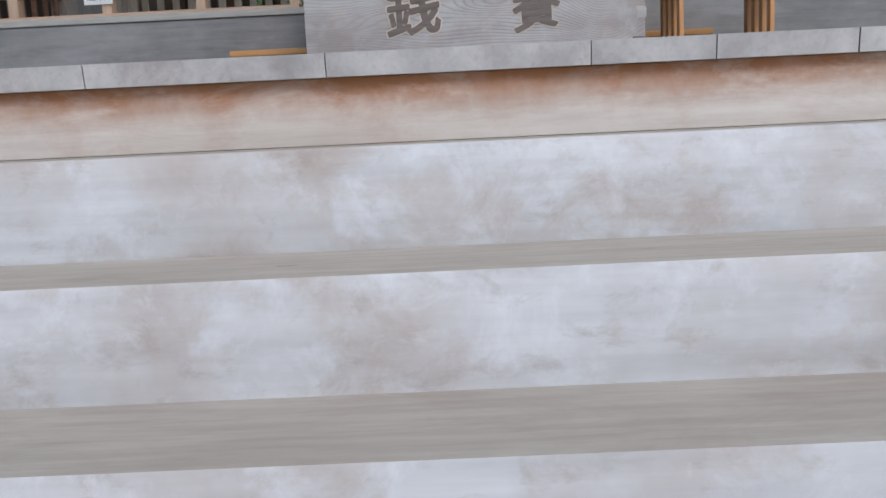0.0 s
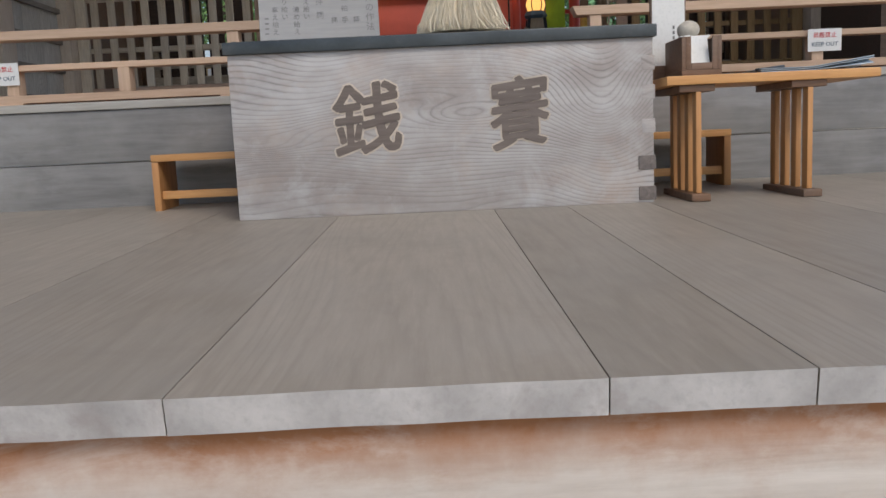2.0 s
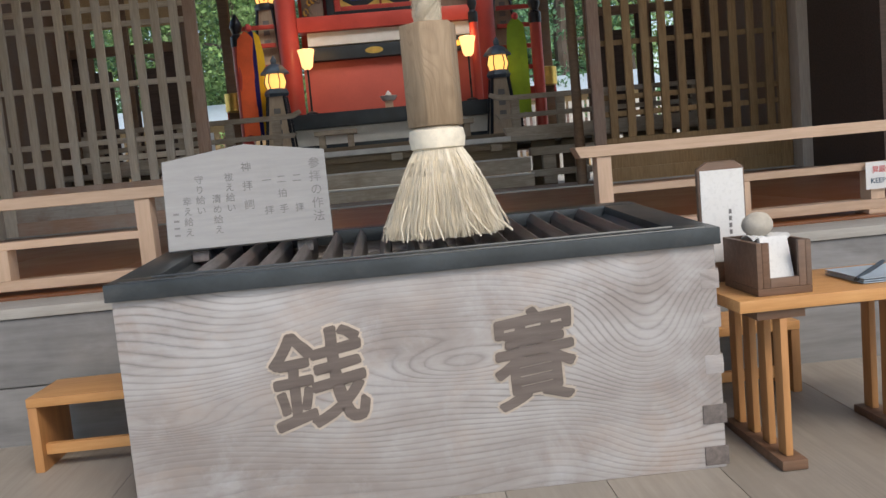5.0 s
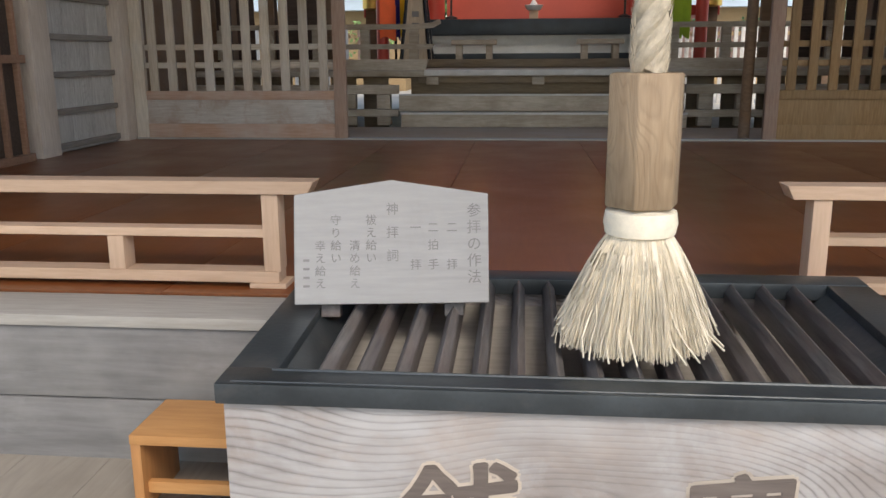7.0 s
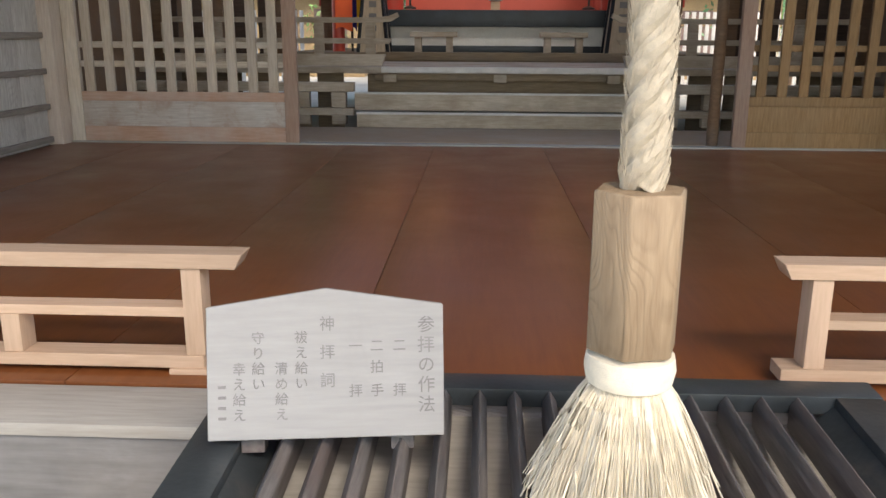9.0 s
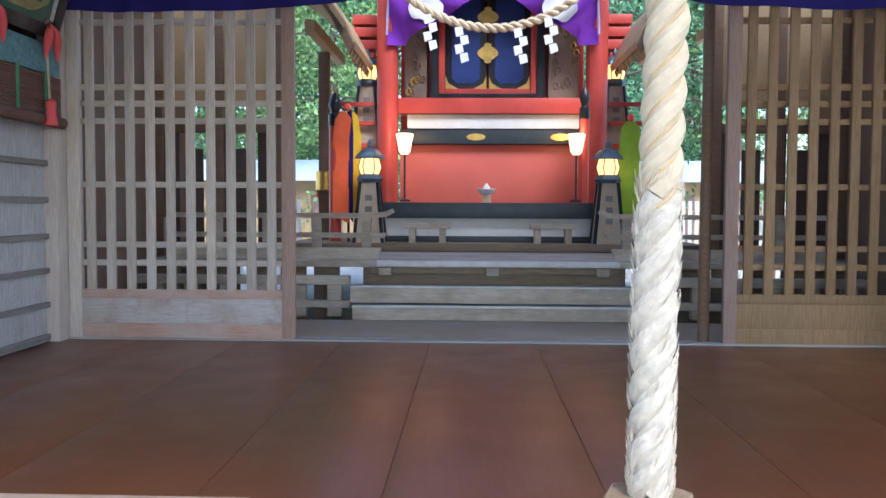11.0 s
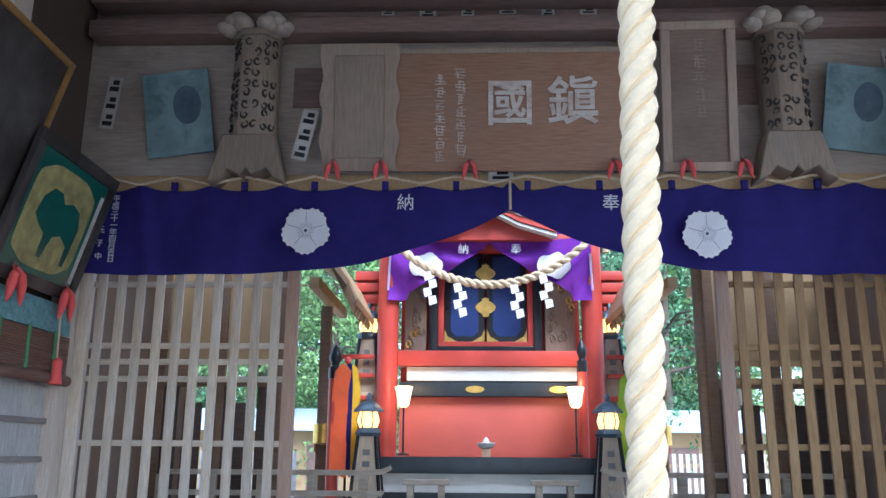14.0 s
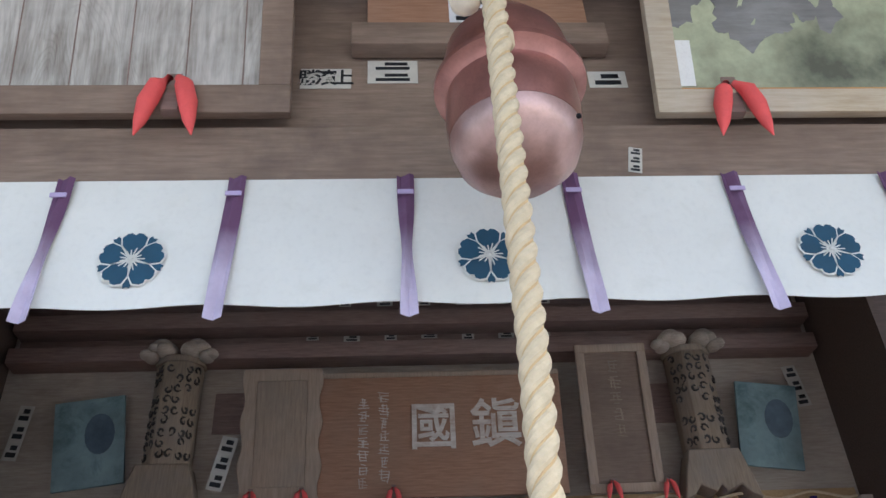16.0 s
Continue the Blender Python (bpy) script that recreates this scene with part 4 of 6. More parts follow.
sl = part("slip", cube(-0.064, 0.064, -0.004, -0.0005, 0.06, 0.33, 0), "paper", card)
for k in range(5):
    part("ink_mark", cube(0.016, 0.024, -0.0052, -0.0042, 0.20 - k * 0.02, 0.213 - k * 0.02, 0), "ink", sl)
stone = thing("round_stone", (1.583, 4.06, 0.60), "round pitted pale stone paperweight", "stone")
bm = bmesh.new()
bmesh.ops.create_icosphere(bm, subdivisions=3, radius=0.042)
for v in bm.verts:
    v.co = v.co * (1 + 0.06 * noise.noise(v.co * 40)) * 1.0
    v.co.z *= 0.82
bmesh.ops.translate(bm, verts=bm.verts, vec=(0, 0, 0.036))
part("pebble", bm, "stone", stone)
covers = thing("plastic_folder", (2.02, 4.06, 0.459), "pale blue clear plastic sheets lying on the table", "folder")
for k in range(3):
    part("sheet", sheet(lambda u, v, k=k: (-0.2 + 0.42 * u, -0.10 + 0.2 * v, 0.004 + 0.006 * k + 0.03 * max(u - 0.45, 0) * (1 + math.sin(v * 4 + k))), 12, 8, 0.002), "bluebook", covers)
part("pen", tube([(-0.21, -0.08, 0.012), (-0.05, 0.06, 0.03)], 0.006, 8), "navybeam", covers)


# ---- lattice doors at the back of the hall ----
def lattice_door(name, x0, x1, mat_v, mat_h, flip):
    top = 4.36
    d = tagged(new(name), "tall sliding lattice door of weathered wood with a low skirt panel", kind="structure")
    d.location = ((x0 + x1) / 2, 10.41, 0.535)
    h = (x1 - x0) / 2
    for s in (-1, 1):
        a, b = sorted((s * h, s * (h - 0.12)))
        part("stile", cube(a, b, -0.03, 0.03, 0, top - 0.535, 0.004), "stile" if s * flip > 0 else mat_v, d)
    a, b = -h + 0.1205, h - 0.1205
    part("bottom_rail", cube(a, b, -0.026, 0.026, 0.0, 0.135, 0.004), "skirt" if flip > 0 else mat_h, d)
    part("skirt_panel", cube(a, b, -0.014, 0.014, 0.1355, 0.365, 0.002), "skirt_grey" if flip > 0 else mat_h, d)
    part("middle_rail", cube(a, b, -0.026, 0.026, 0.3655, 0.45, 0.004), "skirt" if flip > 0 else mat_h, d)
    for z in (1.23, 1.40, 1.956, 2.54, 2.70, 2.85, 3.44):
        part("lattice_rail", cube(a, b, 0.0, 0.028, z - 0.535 - 0.027, z - 0.535 + 0.027, 0.003), mat_h, d)
    n_b = 10
    bar_me = None
    for i in range(n_b):
        x = a + (b - a) * (i + 0.5) / n_b
        if bar_me is None:
            bar_me = finish(cube(-0.041, 0.041, -0.034, -0.0005, 0.4505, top - 0.536, 0.003), "lattice_bar", mat_v)
        bar = part("lattice_bar", bar_me, mat_v, d)
        bar.location.x = x
    part("top_rail", cube(a, b, -0.026, 0.026, top - 0.535 - 0.09, top - 0.535, 0.003), mat_h, d)


# The left-right difference in daylight is carried by the two lattice colours.
lattice_door("door_1", -3.31, -1.197, "lattice", "lattice_x", 1)
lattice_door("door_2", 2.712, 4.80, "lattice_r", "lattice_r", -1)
structure("column_back_1", cube(-3.62, -3.315, 10.2, 10.5, 0.5, 4.4, 0.012), "post", "pale weathered corner post")
structure("column_back_2", cube(4.81, 5.1, 10.2, 10.5, 0.5, 4.4, 0.012), "post")
pole = thing("dark_pole", (2.60, 10.62, 0.36), "thin dark round pole beside the doorway", "pole")
part("shaft", lathe([(0.055, 0), (0.05, 2.0), (0.05, 4.0)], 14), "barge", pole)

# west wall: boards, battens, blind and paintings
boards = structure("wall_west_boards", cube(XL - 0.058, XL - 0.03, 9.0, 10.2, 0.5, 2.5, 0), "wallboard", "grey boards with dark battens on the side wall")
for k in range(3):
    y = 9.02 + k * 0.395
    part("plank", cube(XL - 0.029, XL - 0.012, y + 0.002, y + 0.393, 0.53, 2.45, 0.002), "wallboard", boards)
for z in (0.57, 0.86, 1.17, 1.48, 1.81, 2.14):
    part("batten", cube(XL - 0.0115, XL + 0.03, 9.0, 10.19, z - 0.025, z + 0.025, 0.003), "batten", boards)
structure("column_west", cube(XL - 0.09, XL + 0.1, 8.72, 8.995, 0.5, 6.9, 0.01), "post", "pale post in the side wall")
structure("trim_west_rail", cube(XL - 0.055, XL + 0.05, 9.0, 10.195, 2.5, 2.62, 0.006), "dark")
shelf = thing("slatted_screen", (XL + 0.08, 7.6, HALL), "dark slatted wooden screen standing by the side wall", "screen")
for k in range(9):
    part("slat", cube(-0.02, 0.02, -0.9 + k * 0.225, -0.86 + k * 0.225, 0.06, 1.9, 0.003), "plaque", shelf)
for z in (0.0, 0.75, 1.9):
    part("cross_bar", cube(-0.03, 0.03, -0.95, 1.0, z, z + 0.06, 0.003), "plaque", shelf)
blind = thing("reed_blind", (XL + 0.12, 9.5, 2.45), "brown reed blind with blue-green brocade border, half rolled up", "blind")
for k in range(16):
    part("reed_slat", cube(-0.012, 0.012, -1.0, 0.75, 0.09 + k * 0.0225, 0.109 + k * 0.0225, 0.004), "reed", blind)
part("brocade_border", cube(-0.016, 0.0, -1.0, 0.75, 0.46, 0.72, 0.002), "blindcloth", blind, "blue-green brocade border")
for y in (-0.9, -0.45, 0.0, 0.45):
    part("band", cube(0.0125, 0.017, y, y + 0.05, 0.05, 0.47, 0), "greenband", blind)
part("roll", tube([(0.02, -1.0, 0.05), (0.02, 0.75, 0.05)], 0.05, 14), "reed", blind)
part("cord", tube([(0.06, 0.42, 0.75), (0.065, 0.42, 0.5), (0.075, 0.42, 0.22)], 0.009, 6), "rope", blind)
part("tassel", lathe([(0.012, 0.2), (0.045, 0.17), (0.04, 0.09), (0.055, -0.03)], 12, at=(0.085, 0.42, 0.03)), "crimson", blind, "faded red tassel")


def red_tie(at, turn, parent=None, size=1.0, group="red cloth ties under the frames"):
    t = thing("red_tie", at, "faded red stuffed cloth tie hanging under a frame", "cloth tie", group)
    t.rotation_euler = turn
    t.scale = (size,) * 3
    for s in (-1, 1):
        bm = bmesh.new()
        pts = [(s * 0.012, -0.012, 0.10), (s * 0.035, -0.03, 0.055), (s * 0.05, -0.03, 0.0), (s * 0.06, -0.025, -0.06), (s * 0.07, -0.02, -0.105)]
        prof = [0.45, 0.95, 1.0, 0.65, 0.08]
        tube(pts, 0.026, 10, bm, lambda q: prof[min(int(round(q * 4)), 4)])
        part("lobe", bm, "crimson", t)
    part("bracket", cube(-0.022, 0.022, -0.012, 0.02, -0.01, 0.13, 0.003), "dark", t)
    return t


def framed(name, at, turn, w, h, frame_m, picture_m, fw, label, category="painting"):
    f = thing(name, at, label, category)
    f.rotation_euler = turn
    part("picture", cube(-w / 2 + fw * 0.8, w / 2 - fw * 0.8, -0.012, 0.012, fw * 0.8, h - fw * 0.8, 0), picture_m, f)
    for s in (-1, 1):
        a, b = sorted((s * w / 2, s * (w / 2 - fw)))
        part("frame_side", cube(a, b, -0.035, 0.02, fw, h - fw, 0.006), frame_m, f)
    part("frame_side", cube(-w / 2, w / 2, -0.037, 0.02, 0, fw - 0.0005, 0.006), frame_m, f)
    part("frame_side", cube(-w / 2, w / 2, -0.037, 0.02, h - fw + 0.0005, h, 0.006), frame_m, f)
    return f


gp = framed("green_painting", (XL + 0.12, 9.45, 3.22), (radians(16), 0, radians(90)), 1.42, 1.22, "blackframe", "greenpic", 0.11, "dark green painting of an animal in a heavy black frame")


def oval(cx, cz, rx, rz_, p=0.7, n_=48):
    return [(cx + rx * math.copysign(abs(math.cos(a)) ** p, math.cos(a)), cz + rz_ * math.copysign(abs(math.sin(a)) ** p, math.sin(a)) + 0.02 * math.sin(5 * a)) for a in [k * 2 * math.pi / n_ for k in range(n_)]]


part("painted_field", prism(oval(-0.03, 0.60, 0.50, 0.42, 0.4), "y", -0.0155, -0.0125), "ochre", gp, "ochre painted field")
part("painted_animal", prism([(-0.36, 0.58), (-0.33, 0.74), (-0.22, 0.84), (-0.08, 0.84), (0.0, 0.76), (0.14, 0.80), (0.28, 0.76), (0.36, 0.62), (0.35, 0.40), (0.33, 0.26), (0.27, 0.26), (0.26, 0.44), (0.12, 0.50), (0.0, 0.46), (-0.06, 0.26), (-0.12, 0.26), (-0.14, 0.46), (-0.24, 0.50)], "y", -0.018, -0.016, 0.0), "greenpic", gp, "dark green painted animal shape")
part("paper_slip", cube(0.53, 0.59, -0.0155, -0.0125, 0.15, 1.0, 0), "skirt_grey", gp)
red_tie((XL + 0.17, 9.1, 3.17), (0, 0, radians(90)), size=1.5)
red_tie((XL + 0.17, 9.95, 3.17), (0, 0, radians(90)), size=1.5)
framed("gold_framed_painting", (XL + 0.14, 8.10, 3.55), (radians(16), 0, radians(90)), 1.6, 1.5, "dullgold", "blackframe", 0.055, "dark painting in a dull gold frame high on the wall")

# ---- navy curtain ----
def navy_f(u, v):
    x = -3.28 + (4.86 + 3.28) * u
    d = abs(x - 0.80)
    if d < 2.2:
        k = d / 2.2
        low = 4.14 - 0.60 * (1 - (1 - k) ** 1.9)
    else:
        low = 3.54 - 0.03 * math.sin((d - 2.2) * 1.4)
    hang = abs(((x + 0.05) / 0.68) % 1 - 0.5) * 2
    tp = 4.34 + 0.055 * hang ** 2 + (0.06 if d < 0.05 else 0)
    z = tp + (low - tp) * v
    fold = 0.03 * math.sin(x * 6 + v * 2.2) * v + 0.02 * math.sin(x * 17) * (1 - v) * 0.6 + 0.05 * math.exp(-((x + 2.75 - 0.1 * v) / 0.09) ** 2) + 0.05 * math.exp(-((x - 4.05 + 0.1 * v) / 0.1) ** 2)
    return (x - CX, 0.02 - fold, z - 3.5)


navy = thing("navy_curtain", (CX, 10.30, 3.5), "wide navy cloth curtain with white blossom crests, gathered mid-way", "curtain")
part("cloth", sheet(navy_f, 150, 10, 0.004), "navy", navy)


def blossom(r, petals=5, notch=3, teeth=True, n=150):
    """The outline of a cherry blossom crest with scalloped petals."""
    pts = []
    for i in range(n):
        a = 2 * math.pi * i / n + math.pi / 2
        f = abs(math.sin(petals * (a - math.pi / 2) / 2)) ** 0.6
        rr = r * (0.83 + 0.15 * f)
        if teeth:
            rr *= 1 + 0.032 * math.cos(petals * 5 * (a - math.pi / 2))
        pts.append((rr * math.cos(a), rr * math.sin(a)))
    return pts


def crest(parent, x, y, z, r, face, line, squash=1.0):
    cr = part("crest", prism([(x + p, z + q * squash) for p, q in blossom(r)], "y", y, y + 0.002), face, parent, "printed blossom crest")
    bm = bmesh.new()
    for k in range(5):
        a = math.pi / 2 + 2 * math.pi * k / 5
        tube([(x + r * 0.2 * math.cos(a), y - 0.001, z + r * 0.2 * math.sin(a) * squash), (x + r * 0.78 * math.cos(a), y - 0.001, z + r * 0.78 * math.sin(a) * squash)], r * 0.009, 4, bm)
        for j in (-1, 0, 1):
            b = a + math.pi / 5 + j * 0.36
            tube([(x + r * 0.14 * math.cos(b), y - 0.001, z + r * 0.14 * math.sin(b) * squash), (x + r * 0.30 * math.cos(b), y - 0.001, z + r * 0.30 * math.sin(b) * squash)], r * 0.009, 4, bm)
            bmesh.ops.create_icosphere(bm, subdivisions=1, radius=r * 0.018, matrix=Matrix.Translation((x + r * 0.33 * math.cos(b), y - 0.001, z + r * 0.33 * math.sin(b) * squash)))
    bmesh.ops.create_icosphere(bm, subdivisions=1, radius=r * 0.08, matrix=Matrix.Translation((x, y - 0.001, z)))
    part("crest_line_print", bm, line, cr)


crest(navy, -1.132 - CX, -0.075, 3.922 - 3.5, 0.235, "print", "slate")
crest(navy, 2.624 - CX, -0.075, 3.883 - 3.5, 0.235, "print", "slate")
writing("character", "納", 0.17, (-0.19 - CX, -0.06, 4.19 - 3.5), "print", navy)
writing("character", "奉", 0.17, (1.75 - CX, -0.06, 4.18 - 3.5), "print", navy)
for k, ch in enumerate("平成三十一年四月吉日"):
    writing("character", ch, 0.075, (-2.98 - CX, -0.07, 4.24 - 3.5 - k * 0.066), "print", navy)
for k, ch in enumerate("氏子中"):
    writing("character", ch, 0.075, (-3.10 - CX, -0.07, 3.93 - 3.5 - k * 0.13), "print", navy)
cord = thing("curtain_cord", (CX, 10.25, 4.36), "white twisted cord looped along the curtain top", "cord")
pts = []
for i in range(121):
    x = -3.3 + 8.1 * i / 120
    hang = abs(((x + 0.05) / 0.68) % 1 - 0.5) * 2
    pts.append((x - CX, 0.0, 0.03 + 0.075 * (1 - hang)))
part("cord", tube(pts, 0.014, 6), "rope", cord)
part("gather_cord", tube([(0.08, -0.05, 0.06), (0.08, -0.06, -0.25)], 0.014, 6), "rope", cord)
for k in range(12):
    x = -3.11 + 0.68 * k
    part("loop", cube(x - CX - 0.03, x - CX + 0.03, -0.02, 0.02, -0.04, 0.05, 0.004), "navy", cord)

def illegible(parent, x, y, z, size, material, seed):
    """A worn character that cannot be read: a few bars of its size."""
    rnd = rz(seed)
    bm = bmesh.new()
    for k in range(6):
        if k < 4:
            w, h = size * (0.35 + 0.6 * rnd.random()), size * 0.07
            cx, cz = x + size * 0.12 * (rnd.random() - 0.5), z + size * (0.38 - 0.25 * k)
        else:
            w, h = size * 0.08, size * (0.4 + 0.5 * rnd.random())
            cx, cz = x + size * (rnd.random() - 0.5) * 0.7, z + size * 0.3 * (rnd.random() - 0.5)
        m = Matrix.Translation((cx, y - 0.0002 * k, cz)) @ Matrix.Rotation(0.35 * (rnd.random() - 0.4), 4, "Y")
        box(bm, -w / 2, w / 2, -0.002, 0.002, -h / 2, h / 2, 0, m)
    return part("worn_character", bm, material, parent, kind="stuff")


# ---- plaques and carvings over the doors ----
pl = thing("calligraphy_plaque", (0.855, 10.22, 4.50), "wide brown wooden plaque with grey carved characters", "plaque")
pl.rotation_euler = (radians(8), 0, 0)
part("board", cube(-1.14, 1.20, -0.03, 0.03, 0.0, 1.20, 0.01), "plaque", pl)
part("edge_strip", cube(-1.14, 1.20, -0.045, -0.031, 1.15, 1.2, 0.004), "plaque_f", pl)
writing("character", "國", 0.48, (-0.05, -0.036, 0.63), "skirt_grey", pl, 0.006, None, False, 0.006)
writing("character", "鎭", 0.50, (0.55, -0.036, 0.64), "skirt_grey", pl, 0.006, None, False, 0.006)
for c, n_c in ((-0.52, 7), (-0.72, 7)):
    for k in range(n_c):
        illegible(pl, c, -0.034, 0.95 - k * 0.125 - (0.06 if c < -0.6 else 0), 0.115, "skirt_grey", k + int(c * 100))
lp = thing("scalloped_plaque", (-0.64, 10.2, 4.50), "upright wooden plaque with a wavy edge, lightened for missing light", "plaque")
lp.rotation_euler = (radians(8), 0, 0)
wav = [(-0.37 + 0.02 * math.sin(q * 19), 1.25 * q) for q in [k / 24 for k in range(25)]]
part("frame", prism(wav + [(-p, q) for p, q in reversed(wav)], "y", -0.03, 0.03), "plaque_f", lp)
part("panel", cube(-0.24, 0.24, -0.04, -0.031, 0.12, 1.13, 0.01), "plaque_f", lp)
rp = framed("upright_plaque", (2.60, 10.2, 4.48), (radians(9), 0, radians(-2)), 0.70, 1.45, "plaque_f", "bellbeam", 0.085, "brown upright plaque with worn gilt characters", "plaque")
for k in range(5):
    illegible(rp, 0.01, -0.015, 1.22 - k * 0.16, 0.14, "carving", 40 + k)


def nosing(x):
    """A carved column head: openwork bracket that flares at its foot, with rounded lobes on top."""
    c = thing("carved_bracket", (x, 10.1, 4.37), "faded openwork carved wooden bracket on the lintel", "carving", "carved brackets on the lintel")
    c.scale = (0.88, 0.88, 0.86)
    foot = [(-0.42, 0.0), (-0.30, 0.05), (-0.22, 0.16), (-0.06, 0.08), (0.0, 0.16), (0.06, 0.08), (0.22, 0.16), (0.30, 0.05), (0.42, 0.0), (0.35, 0.3), (0.28, 0.56), (-0.28, 0.56), (-0.35, 0.3)]
    part("foot", prism(foot, "y", 0.0, 0.3, 0.012), "carving", c)
    part("body", prism([(-0.25, 0.3), (-0.25, 0.14), (-0.12, 0.0), (0.12, 0.0), (0.25, 0.14), (0.25, 0.3)], "z", 0.561, 1.78, 0.008), "carving", c)
    part("head_band", prism([(-0.27, 0.3), (-0.27, 0.13), (-0.13, -0.02), (0.13, -0.02), (0.27, 0.13), (0.27, 0.3)], "z", 1.781, 1.86, 0.008), "carving", c)
    rnd = rz(int(x * 10) + 99)
    for s in (-1, 1):
        bm = bmesh.new()
        for q in range(5):
            r = 0.13 - 0.012 * q
            mt = Matrix.Translation((s * (0.14 + 0.055 * q), 0.05 + 0.03 * (q % 2), 1.93 + 0.07 * math.sin(q * 1.4)))
            bmesh.ops.create_icosphere(bm, subdivisions=2, radius=r, matrix=mt @ Matrix.Diagonal((1.0, 1.3, 0.75, 1)))
        part("cloud_lobe", bm, "upper", c)
    # Black curls on the solid body paint the shade inside pierced openings.
    for k in range(9):
        for face in (-1, 0, 1):
            for col in (-1, 1):
                if rnd.random() < 0.25:
                    continue
                z, u0 = 0.66 + k * 0.128 + 0.02 * rnd.random(), col * 0.052
                a0, turn = rnd.random() * 6.28, rnd.choice((-1, 1))
                pts = []
                for jj in range(9):
                    a = a0 + turn * jj * 0.7
                    r = 0.056 - 0.0048 * jj
                    u, w = u0 + r * math.cos(a) * 0.85, r * math.sin(a)
                    pts.append((u, -0.001, z + w) if face == 0 else (face * (0.187 + u * 0.62), 0.066 + u * 0.62, z + w))
                part("openwork_scroll", tube(pts, 0.0115, 5, None, lambda t: 0.5 + math.sin(t * 3.1)), "blackframe", c, "dark curl standing for a shaded opening")
    return c


nosing(-1.71)
nosing(3.47)
for x, w in ((-2.42, 0.66), (4.1, 0.62)):
    v = thing("verdigris_ema", (x, 10.33, 4.72), "blue-green faded votive painting on the lintel wall", "painting", "faded votive paintings")
    v.rotation_euler = (radians(6), radians(-7 if x < 0 else 7), 0)
    part("board", cube(-w / 2, w / 2, -0.02, 0.02, 0, 0.86, 0.01), "verdigris", v)
    part("painted_figure", prism([(0.1 + 0.14 * math.cos(a), 0.5 + 0.2 * math.sin(a)) for a in [k * math.pi / 10 for k in range(20)]], "y", -0.024, -0.021), "slate", v)


def sticker(x, y, z, w, h, n_rows, tilt=0.0, group="paper votive stickers", text=""):
    s = thing("votive_sticker", (x, y, z), "small weathered paper votive sticker with black lettering", "sticker", group)
    s.rotation_euler = (0, radians(tilt), 0)
    pp = part("paper", cube(-w / 2, w / 2, -0.002, 0, -h / 2, h / 2, 0), "sticker", s)
    for k, ch in enumerate(text):
        writing("character", ch, h * 0.82, ((k + 0.5) * w / len(text) - w / 2, -0.003, 0), "black", pp, 0.0006, None, False, 0.002)
    for k in range(0 if text else n_rows):
        zz = h / 2 - h * (k + 0.5) / n_rows
        hh = h / n_rows * 0.32
        part("black_mark", cube(-w * 0.34, w * 0.34, -0.0032, -0.0022, zz - hh, zz - hh * 0.2, 0), "black", pp)
        part("black_mark", cube(-w * 0.16, w * 0.3, -0.0036, -0.0022, zz + hh * 0.2, zz + hh, 0), "black", pp)


# Thin dark sheets stand for the shade of gaps; the wall behind is whole.
structure("trim_dark_bay_1", cube(-1.36, -1.02, 10.405, 10.416, 5.25, 5.68, 0), "dark", "thin dark sheet painting a shaded gap in the lintel boards")
structure("trim_dark_bay_2", cube(3.02, 3.34, 10.405, 10.416, 5.25, 5.68, 0), "dark", "thin dark sheet painting a shaded gap in the lintel boards")
rnd = rz(11)
for k in range(7):
    sticker(-0.42 + k * 0.41, 10.388, 6.355, 0.13 + 0.04 * (k % 2), 0.2 + 0.03 * ((k * 2) % 3), 3)
    sticker(-0.52 + k * 0.43, 10.388, 6.78, 0.13 + 0.04 * ((k + 1) % 2), 0.24, 3)
sticker(-1.17, 10.16, 4.86, 0.15, 0.52, 3, 12)
sticker(-3.2, 10.37, 5.3, 0.14, 0.56, 3, 6)
sticker(4.6, 10.37, 5.6, 0.15, 0.46, 3, -8)
sticker(0.72, 10.34, 4.50, 0.24, 0.12, 1)
for x in (-0.88, -0.42, 0.42, 1.78, 2.45, 2.98):
    red_tie((x, 10.12, 4.47), (0, 0, 0), size=0.95)

# ---- white curtain and things on the front beam ----
wc = thing("white_curtain", (CX, 5.08, 3.475), "white brocade curtain with teal blossom crests and purple straps", "curtain")


def white_f(u, v):
    x = -4.6 + 10.4 * u
    z = 4.04 - 0.565 * v - (0.005 * math.sin(x * 9.8) if v > 0.99 else 0)
    return (x - CX, 0.006 * math.sin(x * 9.8 + 0.6) * v - 0.015 * v, z - 3.44)


